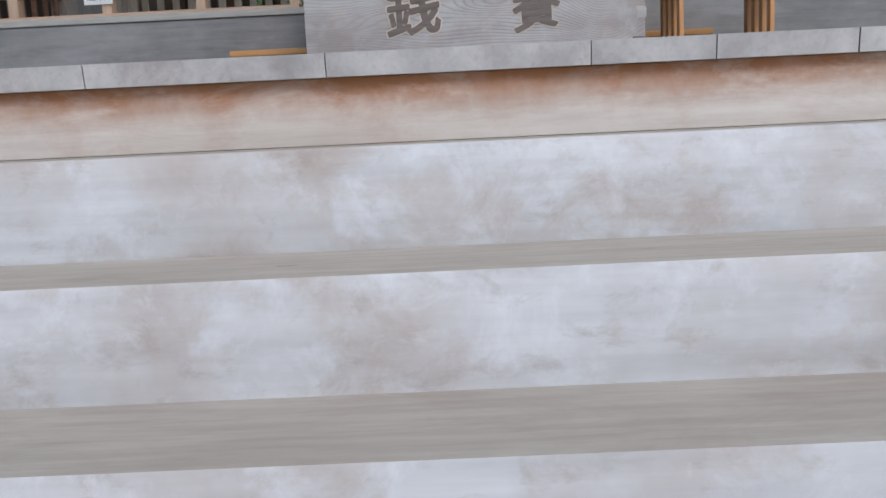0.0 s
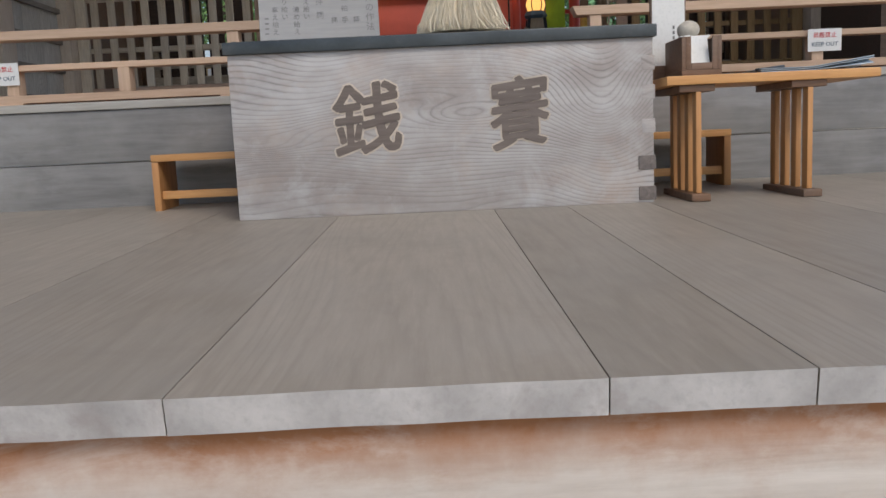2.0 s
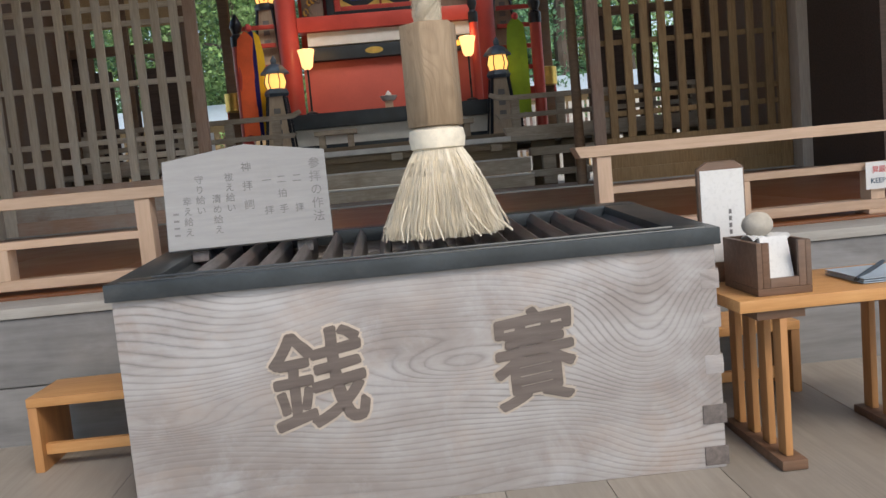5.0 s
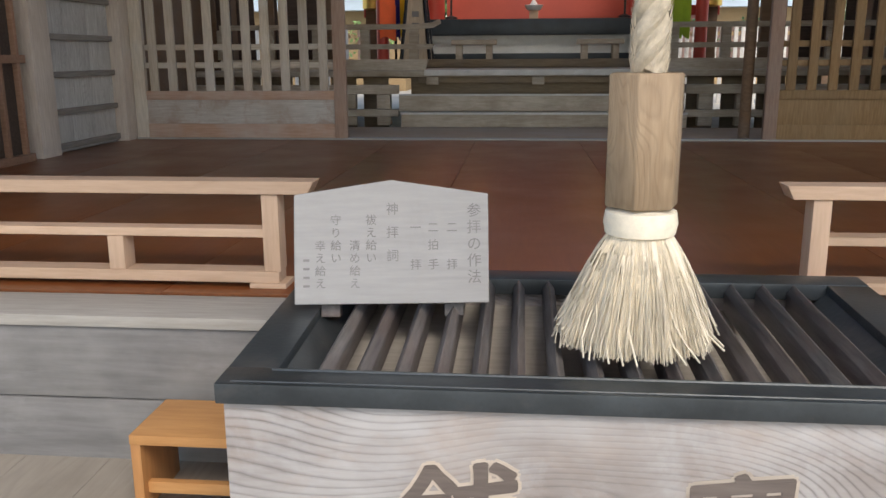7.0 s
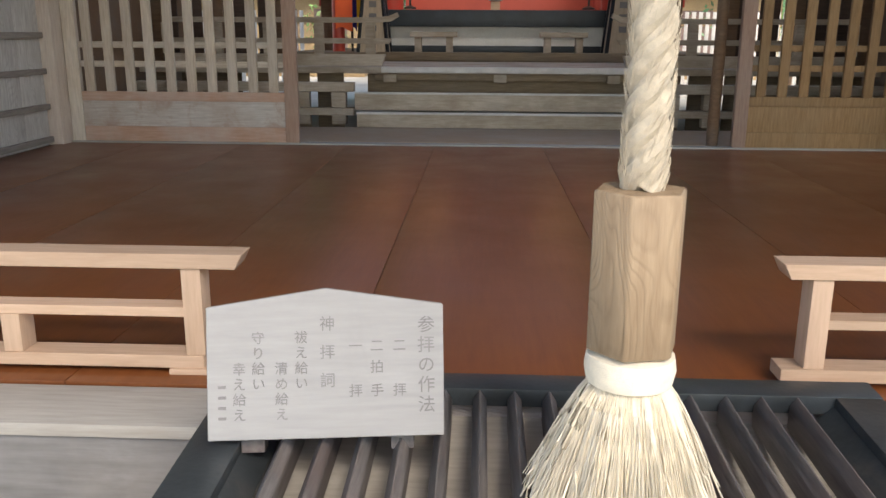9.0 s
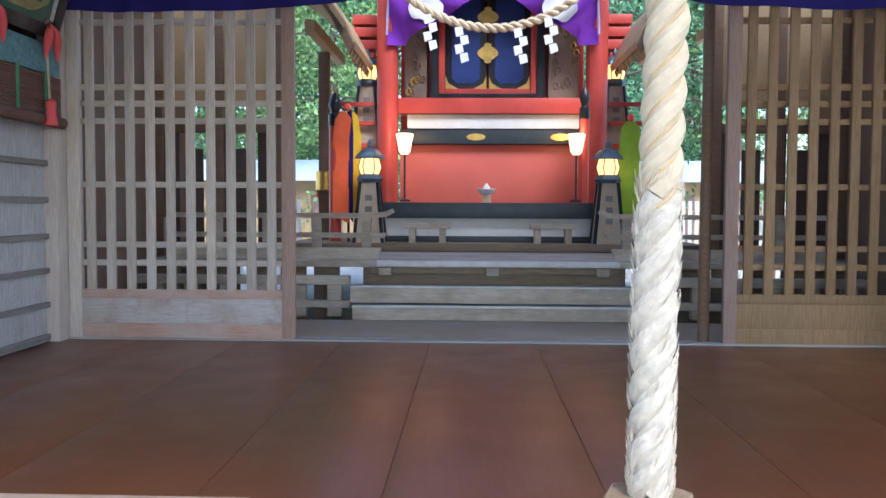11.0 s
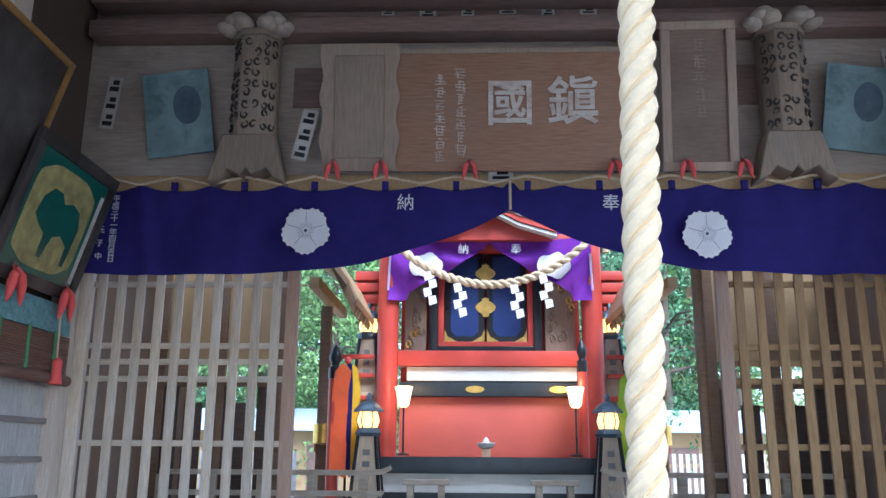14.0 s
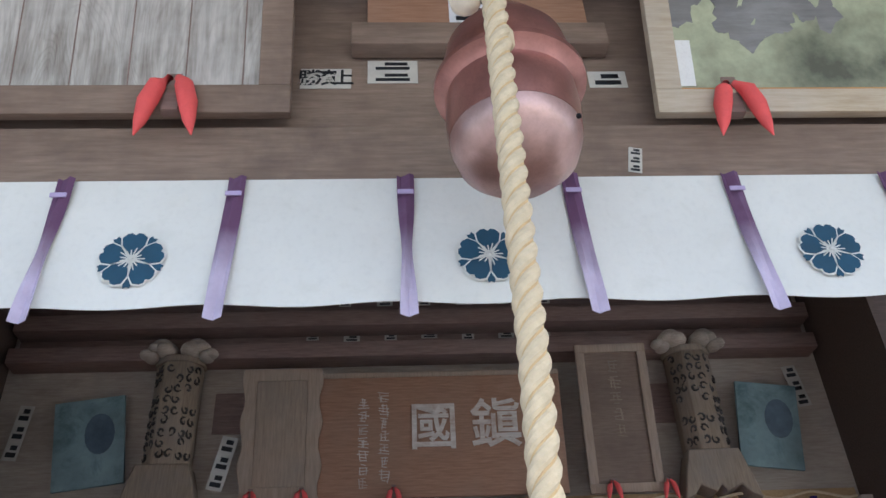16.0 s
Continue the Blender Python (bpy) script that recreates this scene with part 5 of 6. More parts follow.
part("cloth", sheet(white_f, 160, 8, 0.003), "cream", wc)
for k in range(-5, 8):
    x = -0.118 + 0.631 * k
    rnd = rz(k + 60)
    lean = 0.10 * (x - 0.45) / 1.4 if k > -2 else -0.1
    lean = max(min(lean, 0.025), -0.02)
    tw = 0.45 if k in (-1, 1) else 0.0

    def strap(u, v, x=x, lean=lean, tw=tw):
        w = 0.064 * (1 - tw * math.exp(-((v - 0.55) / 0.25) ** 2))
        return (x - CX + (u - 0.5) * w + lean * v, -0.022 - 0.03 * v + 0.012 * math.sin(u * 6 + v * 5), 0.597 - 0.632 * v)
    part("strap", sheet(strap, 4, 14, 0.003), "strap", wc, "strap dyed from plum to lilac")
    part("strap_knot", cube(x - CX - 0.03 + lean * 0.16, x - CX + 0.03 + lean * 0.16, -0.052, -0.046, 0.49, 0.51, 0.002), "lilac", wc)
    if k % 2 == 1:
        cx = x + 0.297
        r = 0.115
        zc = 0.227
        for p in range(5):
            a = math.pi / 2 + 2 * math.pi * p / 5
            pet = []
            for (q, w) in ((0.16, -0.05), (0.5, -0.33), (0.8, -0.38), (0.95, -0.24), (0.98, -0.10), (0.90, 0.0), (0.98, 0.10), (0.95, 0.24), (0.8, 0.38), (0.5, 0.33), (0.16, 0.05)):
                pet.append((cx - CX + r * (q * math.cos(a) - w * math.sin(a)), zc + r * (q * math.sin(a) + w * math.cos(a))))
            px, pz = cx - CX + r * 0.6 * math.cos(a), zc + r * 0.6 * math.sin(a)
            part("petal_outline", prism([(px + (p_ - px) * 1.14, pz + (q_ - pz) * 1.14) for p_, q_ in pet], "y", -0.0245, -0.0233), "cream", wc)
            part("crest_petal", prism(pet, "y", -0.027, -0.0246), "teal", wc, "teal blossom petal")
            bud = []
            for (q, w) in ((0.55, -0.10), (0.80, -0.27), (0.90, -0.22), (0.88, -0.12), (1.0, -0.09), (0.95, 0.0), (1.0, 0.09), (0.88, 0.12), (0.90, 0.22), (0.80, 0.27), (0.55, 0.10)):
                a2 = a + math.pi / 5
                bud.append((cx - CX + r * 1.02 * (q * math.cos(a2) - w * math.sin(a2)), zc + r * 1.02 * (q * math.sin(a2) + w * math.cos(a2))))
            part("crest_petal", prism(bud, "y", -0.0232, -0.021), "teal", wc, "teal serrated petal behind")
        bm = bmesh.new()
        for j in range(15):
            b = 2 * math.pi * j / 15
            rr = r * (0.42 if j % 3 == 0 else 0.33)
            tube([(cx - CX + r * 0.1 * math.cos(b), -0.029, zc + r * 0.1 * math.sin(b)), (cx - CX + rr * math.cos(b), -0.029, zc + rr * math.sin(b))], r * 0.022, 4, bm)
        bmesh.ops.create_icosphere(bm, subdivisions=1, radius=r * 0.09, matrix=Matrix.Translation((cx - CX, -0.028, zc)))
        part("crest_stamens", bm, "cream", wc)

bb = framed("bleached_panel", (-0.93, 5.07, 4.395), (radians(14), 0, 0), 1.98, 1.25, "bellbeam", "bleached", 0.13, "large bleached blank wooden votive board in a brown frame", "votive board")
for k in range(8):
    part("plank_seam", cube(-0.82 + k * 0.23, -0.815 + k * 0.23, -0.0142, -0.0125, 0.11, 1.14, 0), "dark", bb)
fp = framed("scenic_painting", (2.585, 5.07, 4.385), (radians(14), 0, 0), 2.06, 1.3, "oldframe", "moss", 0.11, "old landscape painting in a flaking gilt frame")
part("inner_gilt", cube(-0.94, 0.94, -0.02, -0.013, 0.09, 0.125, 0.002), "pine", fp)
bm = bmesh.new()
rnd = rz(8)
for k in range(260):
    u, w = rnd.random() ** 1.3, rnd.random()
    cx, cz = -0.93 + 0.75 * u, 0.40 + 0.78 * w + 0.1 * math.sin(u * 9)
    rr = 0.02 + 0.05 * rnd.random()
    vs = [bm.verts.new((cx + rr * (0.6 + 0.6 * rnd.random()) * math.cos(q), -0.0135 - 0.000006 * k, cz + rr * math.sin(q) * (0.5 + rnd.random()))) for q in [t * math.pi / 4 for t in range(8)]]
    bm.faces.new(vs)
part("painted_trees", bm, "beam", fp, "dark dabs of painted foliage", "stuff")
part("paper_slip", cube(-0.93, -0.85, -0.0165, -0.0145, 0.135, 0.36, 0), "paper", fp)
red_tie((-0.41, 5.03, 4.40), (0, 0, 0), size=1.55)
red_tie((1.875, 5.03, 4.37), (0, 0, 0), size=1.45)
red_tie((-1.4, 5.03, 4.42), (0, 0, 0), size=1.5)
sticker(0.181, 5.17, 4.714, 0.22, 0.12, 2, text="勝濱上")
sticker(0.471, 5.17, 4.755, 0.22, 0.14, 2)
sticker(1.419, 5.17, 4.704, 0.17, 0.1, 1)
sticker(1.434, 5.098, 4.175, 0.055, 0.13, 3, 10)
cab = thing("votive_cabinet", (0.86, 5.07, 4.83), "dark brown framed votive tablet over the beam", "plaque")
part("sill", cube(-0.57, 0.57, 0.0, 0.09, 0.0, 0.14, 0.012), "bellbeam", cab)
part("board", cube(-0.5, 0.5, 0.03, 0.09, 0.1405, 1.0, 0.008), "plaque", cab)
part("paper", cube(-0.13, 0.06, 0.026, 0.029, 0.16, 0.36, 0), "print", cab)
for k in range(3):
    part("black_mark", cube(-0.1, 0.03, 0.023, 0.0255, 0.18 + k * 0.055, 0.205 + k * 0.055, 0), "black", cab)

# ---- court behind the hall: steps, deck and balustrades ----
SX0, SX1 = -0.93, 2.30
court = thing("court_steps", (CX, 11.2, 0.36), "silver-grey wooden steps up to the sanctuary deck", "steps")


def cpart(name, x0, x1, y0, y1, z0, z1, m, bev=0.006, label=""):
    return part(name, cube(x0 - CX, x1 - CX, y0 - 11.2, y1 - 11.2, z0 - 0.36, z1 - 0.36, bev), m, court, label)


cpart("landing", -3.4, 4.8, 10.63, 11.85, 0.36, 0.52, "landing")
cpart("step", SX0 + 0.05, SX1, 11.85, 12.15, 0.52, 0.66, "greydeck")
cpart("step_edge", SX0 + 0.05, SX1, 11.82, 11.87, 0.661, 0.685, "edge", 0.003, "pale worn step edge")
cpart("step", SX0, SX1, 12.05, 12.4, 0.686, 0.86, "greydeck")
cpart("step_edge", SX0, SX1, 12.03, 12.08, 0.861, 0.88, "edge", 0.003, "pale worn step edge")
cpart("riser", SX0 + 0.1, SX1 - 0.1, 12.4, 12.5, 0.86, 1.08, "riser_b")
cpart("deck_beam", SX0 + 0.2, SX1 - 0.2, 12.3, 12.42, 1.0, 1.07, "riser_b")
cpart("deck", -3.4, 4.8, 12.25, 14.35, 1.072, 1.14, "greydeck")
cpart("deck_edge", SX0 + 0.28, SX1 - 0.2, 12.2, 12.26, 1.085, 1.15, "edge", 0.004)
for x in (-0.63, 0.6, 1.85):
    cpart("peg", x, x + 0.14, 12.24, 12.3, 0.98, 1.068, "greydeck")
for x0, x1 in ((-3.4, SX0 - 0.02), (SX1 + 0.02, 4.8)):
    cpart("cheek_beam", x0, x1, 12.1, 12.25, 0.62, 0.70, "greydeck")
    cpart("cheek_beam", x0, x1, 12.1, 12.25, 0.88, 0.98, "greydeck")
    for k in range(6):
        x = x0 + 0.15 + k * (x1 - x0 - 0.4) / 5
        cpart("strut", x, x + 0.16, 12.12, 12.24, 0.52, 0.62, "greydeck")
        cpart("strut", x, x + 0.16, 12.12, 12.24, 0.705, 0.875, "greydeck")
for x0, x1 in ((-3.4, SX0 - 0.1), (SX1 + 0.1, 4.8)):
    for k in range(6):
        x = x0 + k * (x1 - x0) / 6
        cpart("skirt_board", x, x + (x1 - x0) / 6 - 0.09, 12.5, 12.53, 0.36, 1.07, "riser_b", 0.003)
cpart("upper_deck", -2.2, 3.7, 14.35, 17.5, 1.0, 1.25, "riser_b")
cpart("upper_edge", -0.95, 2.4, 14.28, 14.349, 1.15, 1.262, "riser_b")


def balustrade(sign, tip):
    b = thing("balustrade", (tip, 12.75, 1.14), "silver-grey wooden balustrade with an upturned top rail", "balustrade", "court balustrades")
    L = 2.75 * sign
    pts = [(0.0, 0.555), (0.10 * sign, 0.50), (0.3 * sign, 0.485), (L, 0.485), (L, 0.545), (0.3 * sign, 0.545), (0.12 * sign, 0.56), (0.02 * sign, 0.60)]
    part("top_rail", prism(pts, "y", -0.045, 0.045), "greydeck", b)
    part("middle_rail", prism([(0.12 * sign, 0.25), (L, 0.25), (L, 0.31), (0.08 * sign, 0.31)], "y", -0.04, 0.04), "greydeck", b)
    part("base_rail", prism([(0.2 * sign, 0.0), (L, 0.0), (L, 0.13), (0.16 * sign, 0.13)], "y", -0.06, 0.06), "greydeck", b)
    for k in range(5):
        x = (0.28 + k * 0.6) * sign
        a, c = sorted((x, x + 0.11 * sign))
        part("post", cube(a, c, -0.035, 0.035, 0.1305, 0.4845, 0.003), "greydeck", b)


balustrade(-1, -0.50)
balustrade(1, 1.93)
for x in (-0.47, 1.30):
    st = thing("low_bench", (x + 0.27, 14.6, 1.25), "small grey weathered wooden bench on the sanctuary deck", "bench", "benches before the sanctuary")
    part("seat", cube(-0.32, 0.32, -0.12, 0.12, 0.21, 0.28, 0.006), "greydeck", st)
    for s in (-1, 1):
        a, b = sorted((s * 0.26, s * 0.17))
        part("leg", cube(a, b, -0.1, 0.1, 0.0, 0.2095, 0.004), "greydeck", st)

# ---- the sanctuary ----
HY = 16.2
hon = thing("sanctuary", (0.725, HY, 1.25), "small vermilion sanctuary with blue doors and gilt fittings", "shrine")


def hpart(name, x0, x1, y0, y1, z0, z1, m, bev=0.008, label=""):
    return part(name, cube(x0 - 0.725, x1 - 0.725, y0 - HY, y1 - HY, z0 - 1.25, z1 - 1.25, bev), m, hon, label)


hpart("plinth", -0.85, 2.3, 15.05, 17.5, 1.25, 1.60, "white", label="pale grey plastered plinth")
hpart("plinth_foot", -0.85, 2.3, 14.98, 15.045, 1.25, 1.34, "navybeam")
hpart("base_beam", -0.95, 2.4, 14.95, 17.5, 1.601, 1.83, "navybeam", label="slate black base beam")
hpart("red_panel", -0.72, 2.2, 16.12, 16.3, 1.831, 2.76, "redwall", label="plain red front panel")
hpart("slate_beam", -0.72, 2.2, 16.0, 16.3, 2.762, 2.98, "navybeam")
hpart("white_beam", -0.60, 2.1, 15.98, 16.3, 3.0, 3.22, "white", label="white painted beam")
hpart("red_beam", -0.74, 2.22, 15.9, 16.3, 3.23, 3.47, "red")
hpart("back_wall", -0.74, 2.22, 16.45, 17.4, 1.84, 5.6, "red")
hpart("upper_beam", -0.74, 2.22, 16.1, 16.44, 5.15, 5.5, "red")
for x in (-0.91, 2.36):
    part("pillar", lathe([(0.17, 0.36), (0.17, 2.4), (0.165, 4.35)], 24, at=(x - 0.725, 15.95 - HY, 0.22)), "red", hon)
for x in (-0.30, 1.02):
    part("gilt_plate", prism([(x + 0.16 + 0.15 * math.cos(a) - 0.1, 1.62 + 0.055 * math.sin(a)) for a in [k * math.pi / 10 for k in range(20)]], "y", -0.215, -0.201), "gold", hon, "gilt oval plate")
# door frame, doors, fittings
hpart("door_frame", -0.25, -0.12, 16.2, 16.44, 3.48, 5.14, "black")
hpart("door_frame", 1.45, 1.58, 16.2, 16.44, 3.48, 5.14, "black")
hpart("door_frame", -0.119, 1.449, 16.2, 16.44, 3.48, 3.58, "black")
hpart("door_lining", -0.118, -0.02, 16.24, 16.44, 3.582, 5.14, "red")
hpart("door_lining", 1.35, 1.448, 16.24, 16.44, 3.582, 5.14, "red")
hpart("door_lining", -0.019, 1.349, 16.24, 16.44, 3.582, 3.66, "red")
for s in (-1, 1):
    a, b = sorted((0.665 + s * 0.02, 0.665 + s * 0.675))
    leaf = hpart("door_leaf", a, b, 16.30, 16.40, 3.662, 5.14, "black")
    o = [(a + 0.1, 3.85), (a + 0.18, 3.75), (b - 0.18, 3.75), (b - 0.1, 3.85), (b - 0.1, 5.1), (a + 0.1, 5.1)]
    part("door_field", prism([(p - 0.725, q - 1.25) for p, q in o], "y", 16.285 - HY, 16.299 - HY), "bluedoor", leaf, "deep blue door panel")
    for x, w in ((a, 1), (b, -1)):
        part("gilt_corner", prism([(x - 0.725, 2.415), (x - 0.725 + w * 0.2, 2.415), (x - 0.725 + w * 0.05, 2.50), (x - 0.725, 2.62)], "y", 16.272 - HY, 16.284 - HY), "gold", leaf, "gilt corner fitting")
for z in (2.98, 3.55):
    part("gilt_clasp", prism([(-0.06 + q * (0.07 + 0.10 * abs(math.cos(a * 2))) * math.cos(a), z + 0.16 * math.sin(a)) for a, q in [(k * math.pi / 12, 1) for k in range(24)]], "y", 16.27 - HY, 16.283 - HY), "gold", hon, "gilt clasp")
for a, b in ((-0.72, -0.26), (1.59, 2.18)):
    hpart("carved_panel", a + 0.05, b - 0.05, 16.3, 16.42, 3.48, 5.14, "carving")
    rnd = rz(int(a * 7) + 3)
    for k in range(24):
        x, z = a + 0.1 + (b - a - 0.2) * rnd.random(), 3.56 + 1.5 * rnd.random()
        bm = bmesh.new()
        pts = [(x - 0.725 + 0.05 * math.cos(j * 0.8) * (1 - j / 10), 16.29 - HY, z - 1.25 + 0.09 * math.sin(j * 0.8) * (1 - j / 10)) for j in range(8)]
        part("carved_scroll", tube(pts, 0.016, 4, bm), "gold" if k % 5 == 0 else "carving", hon)
# gable
for s in (-1, 1):
    for k, (off, th, m) in enumerate(((0.0, 0.09, "slate"), (0.10, 0.07, "white"), (0.18, 0.09, "red"), (0.28, 0.05, "white"))):
        x_e = 0.725 + s * 1.7
        pts = [(0.0, 4.70 - off), (s * 0.45, 4.46 - off), (s * 1.05, 4.28 - off), (s * 1.05, 4.28 - off - th), (s * 0.45, 4.46 - off - th), (0.0, 4.70 - off - th)]
        part("gable_board", prism(pts, "y", 15.35 - HY - 0.03 * (3 - k), 15.5 - HY + 0.02 * k), m, hon, "painted gable board")
part("gable_field", prism([(-1.0, 3.95), (0, 4.42), (1.0, 3.95)], "y", 15.55 - HY, 15.7 - HY), "red", hon)
for s in (-1, 1):
    part("roof", prism([(0, 4.72), (s * 0.5, 4.46), (s * 1.15, 4.28), (s * 1.15, 4.4), (s * 0.5, 4.6), (0, 4.9)], "y", 15.2 - HY, 18.2 - HY), "slate", hon)
part("gable_ornament", prism([(-0.1, 4.25), (0.1, 4.25), (0.06, 4.5), (0, 4.58), (-0.06, 4.5)], "y", 15.28 - HY, 15.34 - HY), "slate", hon)
# bracket stacks outside the pillars
for s in (-1, 1):
    for k in range(5):
        x = 0.725 + s * (2.0 + 0.07 * (k % 2))
        hpart("bracket_block", x - 0.16 - 0.02 * k, x + 0.16 + 0.02 * k, 16.3, 16.8, 3.9 + k * 0.2, 4.05 + k * 0.2, "red")
# side veranda rails
for s in (-1, 1):
    for z in (2.35, 2.70, 3.05, 3.35):
        a, b = sorted((0.725 + s * 1.85, 0.725 + s * 2.55))
        hpart("veranda_rail", a, b, 16.0, 16.07, z, z + 0.07, "red")
    a, b = sorted((0.725 + s * 1.85, 0.725 + s * 2.75))
    hpart("veranda_floor", a, b, 15.9, 17.4, 1.9, 2.05, "red")
    part("rail_boss", lathe([(0.05, 0), (0.16, 0.02), (0.16, 0.30), (0.05, 0.32)], 16, at=(s * 2.55, 15.6 - HY, 0.75)), "gold", hon)

for x, y, zb, zt, small in ((-1.60, 15.1, 1.25, 2.95, 1), (3.05, 15.1, 1.25, 2.95, 1), (2.12, 15.5, 1.83, 3.1, 0.8)):
    nw = thing("newel_post", (x, y, zb), "dark red post with a black onion finial", "post", "newel posts of the sanctuary")
    part("shaft", lathe([(0.09 * small, 0), (0.09 * small, zt - zb)], 16), "red", nw)
    part("finial", lathe([(0.1 * small, zt - zb), (0.1 * small, zt - zb + 0.16), (0.06 * small, zt - zb + 0.2), (0.1 * small, zt - zb + 0.3), (0.08 * small, zt - zb + 0.38), (0.015, zt - zb + 0.5)], 16), "black", nw)

# purple curtain
pc = thing("purple_curtain", (0.725, 15.75, 4.2), "purple curtain with white crests tied up over the sanctuary doors", "curtain")
for s in (-1, 1):
    def purple_f(u, v, s=s):
        x = s * (1.62 * u)
        low = 1.02 - 1.0 * u ** 0.8
        if u > 0.8:
            low = 0.05 + 0.1 * (1 - u)
        tp = 1.13 - 0.10 * math.sin(u * 3.14)
        z = tp + (low - tp) * v
        return (x, 0.05 * math.sin(u * 16 + v * 7) * (0.4 + v), z)
    part("drape", sheet(purple_f, 40, 14, 0.006), "purple", pc)
    part("crest", prism([(s * 1.02 + 0.27 * math.cos(a), 0.60 + 0.20 * math.sin(a) * (1 + 0.15 * math.cos(5 * a))) for a in [k * math.pi / 16 for k in range(32)]], "y", -0.10, -0.09), "print", pc, "white blossom crest")
    writing("character", "奉" if s > 0 else "納", 0.18, (s * 0.42, -0.11, 0.86), "print", pc)
    part("tie", tube([(s * 1.6, -0.06, 0.8), (s * 1.62, -0.08, 0.2)], 0.02, 6), "lilac", pc)
part("top_cord", tube([(-1.6 + 3.2 * k / 30, -0.05, 1.14 - 0.03 * math.sin(k * 3.14 / 5)) for k in range(31)], 0.02, 6), "purple", pc)

# straw rope with paper streamers
sr = thing("straw_rope", (0.725, 15.45, 4.3), "thick pale straw rope sagging before the sanctuary doors", "straw rope")
for q in range(2):
    pts = []
    for i in range(141):
        u = i / 140
        x = -1.62 + 3.24 * u
        z = 0.95 - 0.80 * (1 - (2 * u - 1) ** 2) ** 0.9
        a = i * 0.55 + q * math.pi
        pts.append((x, 0.03 * math.cos(a), z + 0.035 * math.sin(a)))
    part("rope_strand", tube(pts, 0.042, 7), "rope", sr)
for s in (-1, 1):
    part("rope_end", tube([(s * 1.62, 0, 0.95), (s * 1.75, 0, 0.98), (s * 1.82, 0, 0.85), (s * 1.82, 0, 0.66)], 0.06, 8), "rope", sr)
for x in (-0.95, -0.48, 0.40, 0.85):
    zt = 0.95 - 0.80 * (1 - (x / 1.62) ** 2) ** 0.9 - 0.05
    sd = thing("paper_streamer", (0.725 + x, 15.38, 4.3 + zt), "white zigzag folded paper streamer on the straw rope", "paper streamer", "zigzag paper streamers")
    for k in range(4):
        ox = 0.04 * (1 if k % 2 else -1)
        part("fold", prism([(ox - 0.055, -0.13 * k - 0.02), (ox + 0.06, -0.13 * k), (ox + 0.085, -0.13 * k - 0.12), (ox - 0.03, -0.13 * k - 0.16)], "y", -0.004 * k - 0.004, -0.004 * k), "paper", sd)

# lamps on thin stands
for x in (-0.581, 1.972):
    lm = thing("stand_lamp", (x, 15.25, 1.846), "lit lamp with a flared glass shade on a thin black stand", "lamp", "lamps before the sanctuary")
    part("base", lathe([(0.09, 0), (0.09, 0.02), (0.02, 0.05)], 18), "black", lm)
    part("stem", lathe([(0.016, 0.03), (0.016, 0.72)], 10), "black", lm)
    part("shade", lathe([(0.05, 0.70), (0.085, 0.74), (0.115, 0.92), (0.135, 1.0), (0.11, 1.01)], 20), "lampglow", lm, "lit warm glass shade")
    bulb = new("lamp_light", bpy.data.lights.new("lamp_light", "POINT"))
    bulb.data.energy, bulb.data.color, bulb.data.shadow_soft_size = 3.5, (1.0, 0.62, 0.28), 0.12
    bulb.location = (x, 15.35, 2.9)


def lantern(x, y, z, k):
    ln = thing("tapered_lantern", (x, y, z), "tapered wooden standing lantern with lit paper head and metal roof", "lantern", "lanterns before the sanctuary")
    h = 0.86 * k
    bm = bmesh.new()
    lo = [bm.verts.new((a * 0.20 * k, b * 0.20 * k, 0)) for a, b in ((-1, -1), (1, -1), (1, 1), (-1, 1))]
    hi = [bm.verts.new((a * 0.12 * k, b * 0.12 * k, h)) for a, b in ((-1, -1), (1, -1), (1, 1), (-1, 1))]
    bm.faces.new(lo[::-1])
    bm.faces.new(hi)
    for i in range(4):
        j = (i + 1) % 4
        bm.faces.new((lo[i], lo[j], hi[j], hi[i]))
    part("body", bm, "lantwood", ln)
    for a, b in ((-1, -1), (1, -1), (1, 1), (-1, 1)):
        part("corner_post", tube([(a * 0.205 * k, b * 0.205 * k, 0), (a * 0.125 * k, b * 0.125 * k, h)], 0.028 * k, 6), "black", ln)
    for q in range(3):
        part("ink_mark", cube(-0.05 * k, 0.05 * k, -0.185 * k + q * 0.015 * k, -0.15 * k, (0.28 + q * 0.16) * k, (0.36 + q * 0.16) * k, 0), "ink", ln)
    part("collar", lathe([(0.16 * k, h), (0.19 * k, h + 0.05 * k), (0.15 * k, h + 0.12 * k)], 6), "slate", ln)
    part("paper_head", lathe([(0.13 * k, h + 0.121 * k), (0.16 * k, h + 0.22 * k), (0.13 * k, h + 0.34 * k)], 12), "lantglow", ln, "lit amber paper head")
    for q in range(6):
        a = q * math.pi / 3
        part("rib", tube([(0.135 * k * math.cos(a), 0.135 * k * math.sin(a), h + 0.12 * k), (0.168 * k * math.cos(a), 0.168 * k * math.sin(a), h + 0.22 * k), (0.135 * k * math.cos(a), 0.135 * k * math.sin(a), h + 0.34 * k)], 0.008 * k, 4), "black", ln)
    part("roof", lathe([(0.22 * k, h + 0.341 * k), (0.21 * k, h + 0.37 * k), (0.12 * k, h + 0.47 * k), (0.04 * k, h + 0.5 * k), (0.045 * k, h + 0.56 * k), (0.008, h + 0.62 * k)], 6), "slate", ln, "blue-grey metal roof")


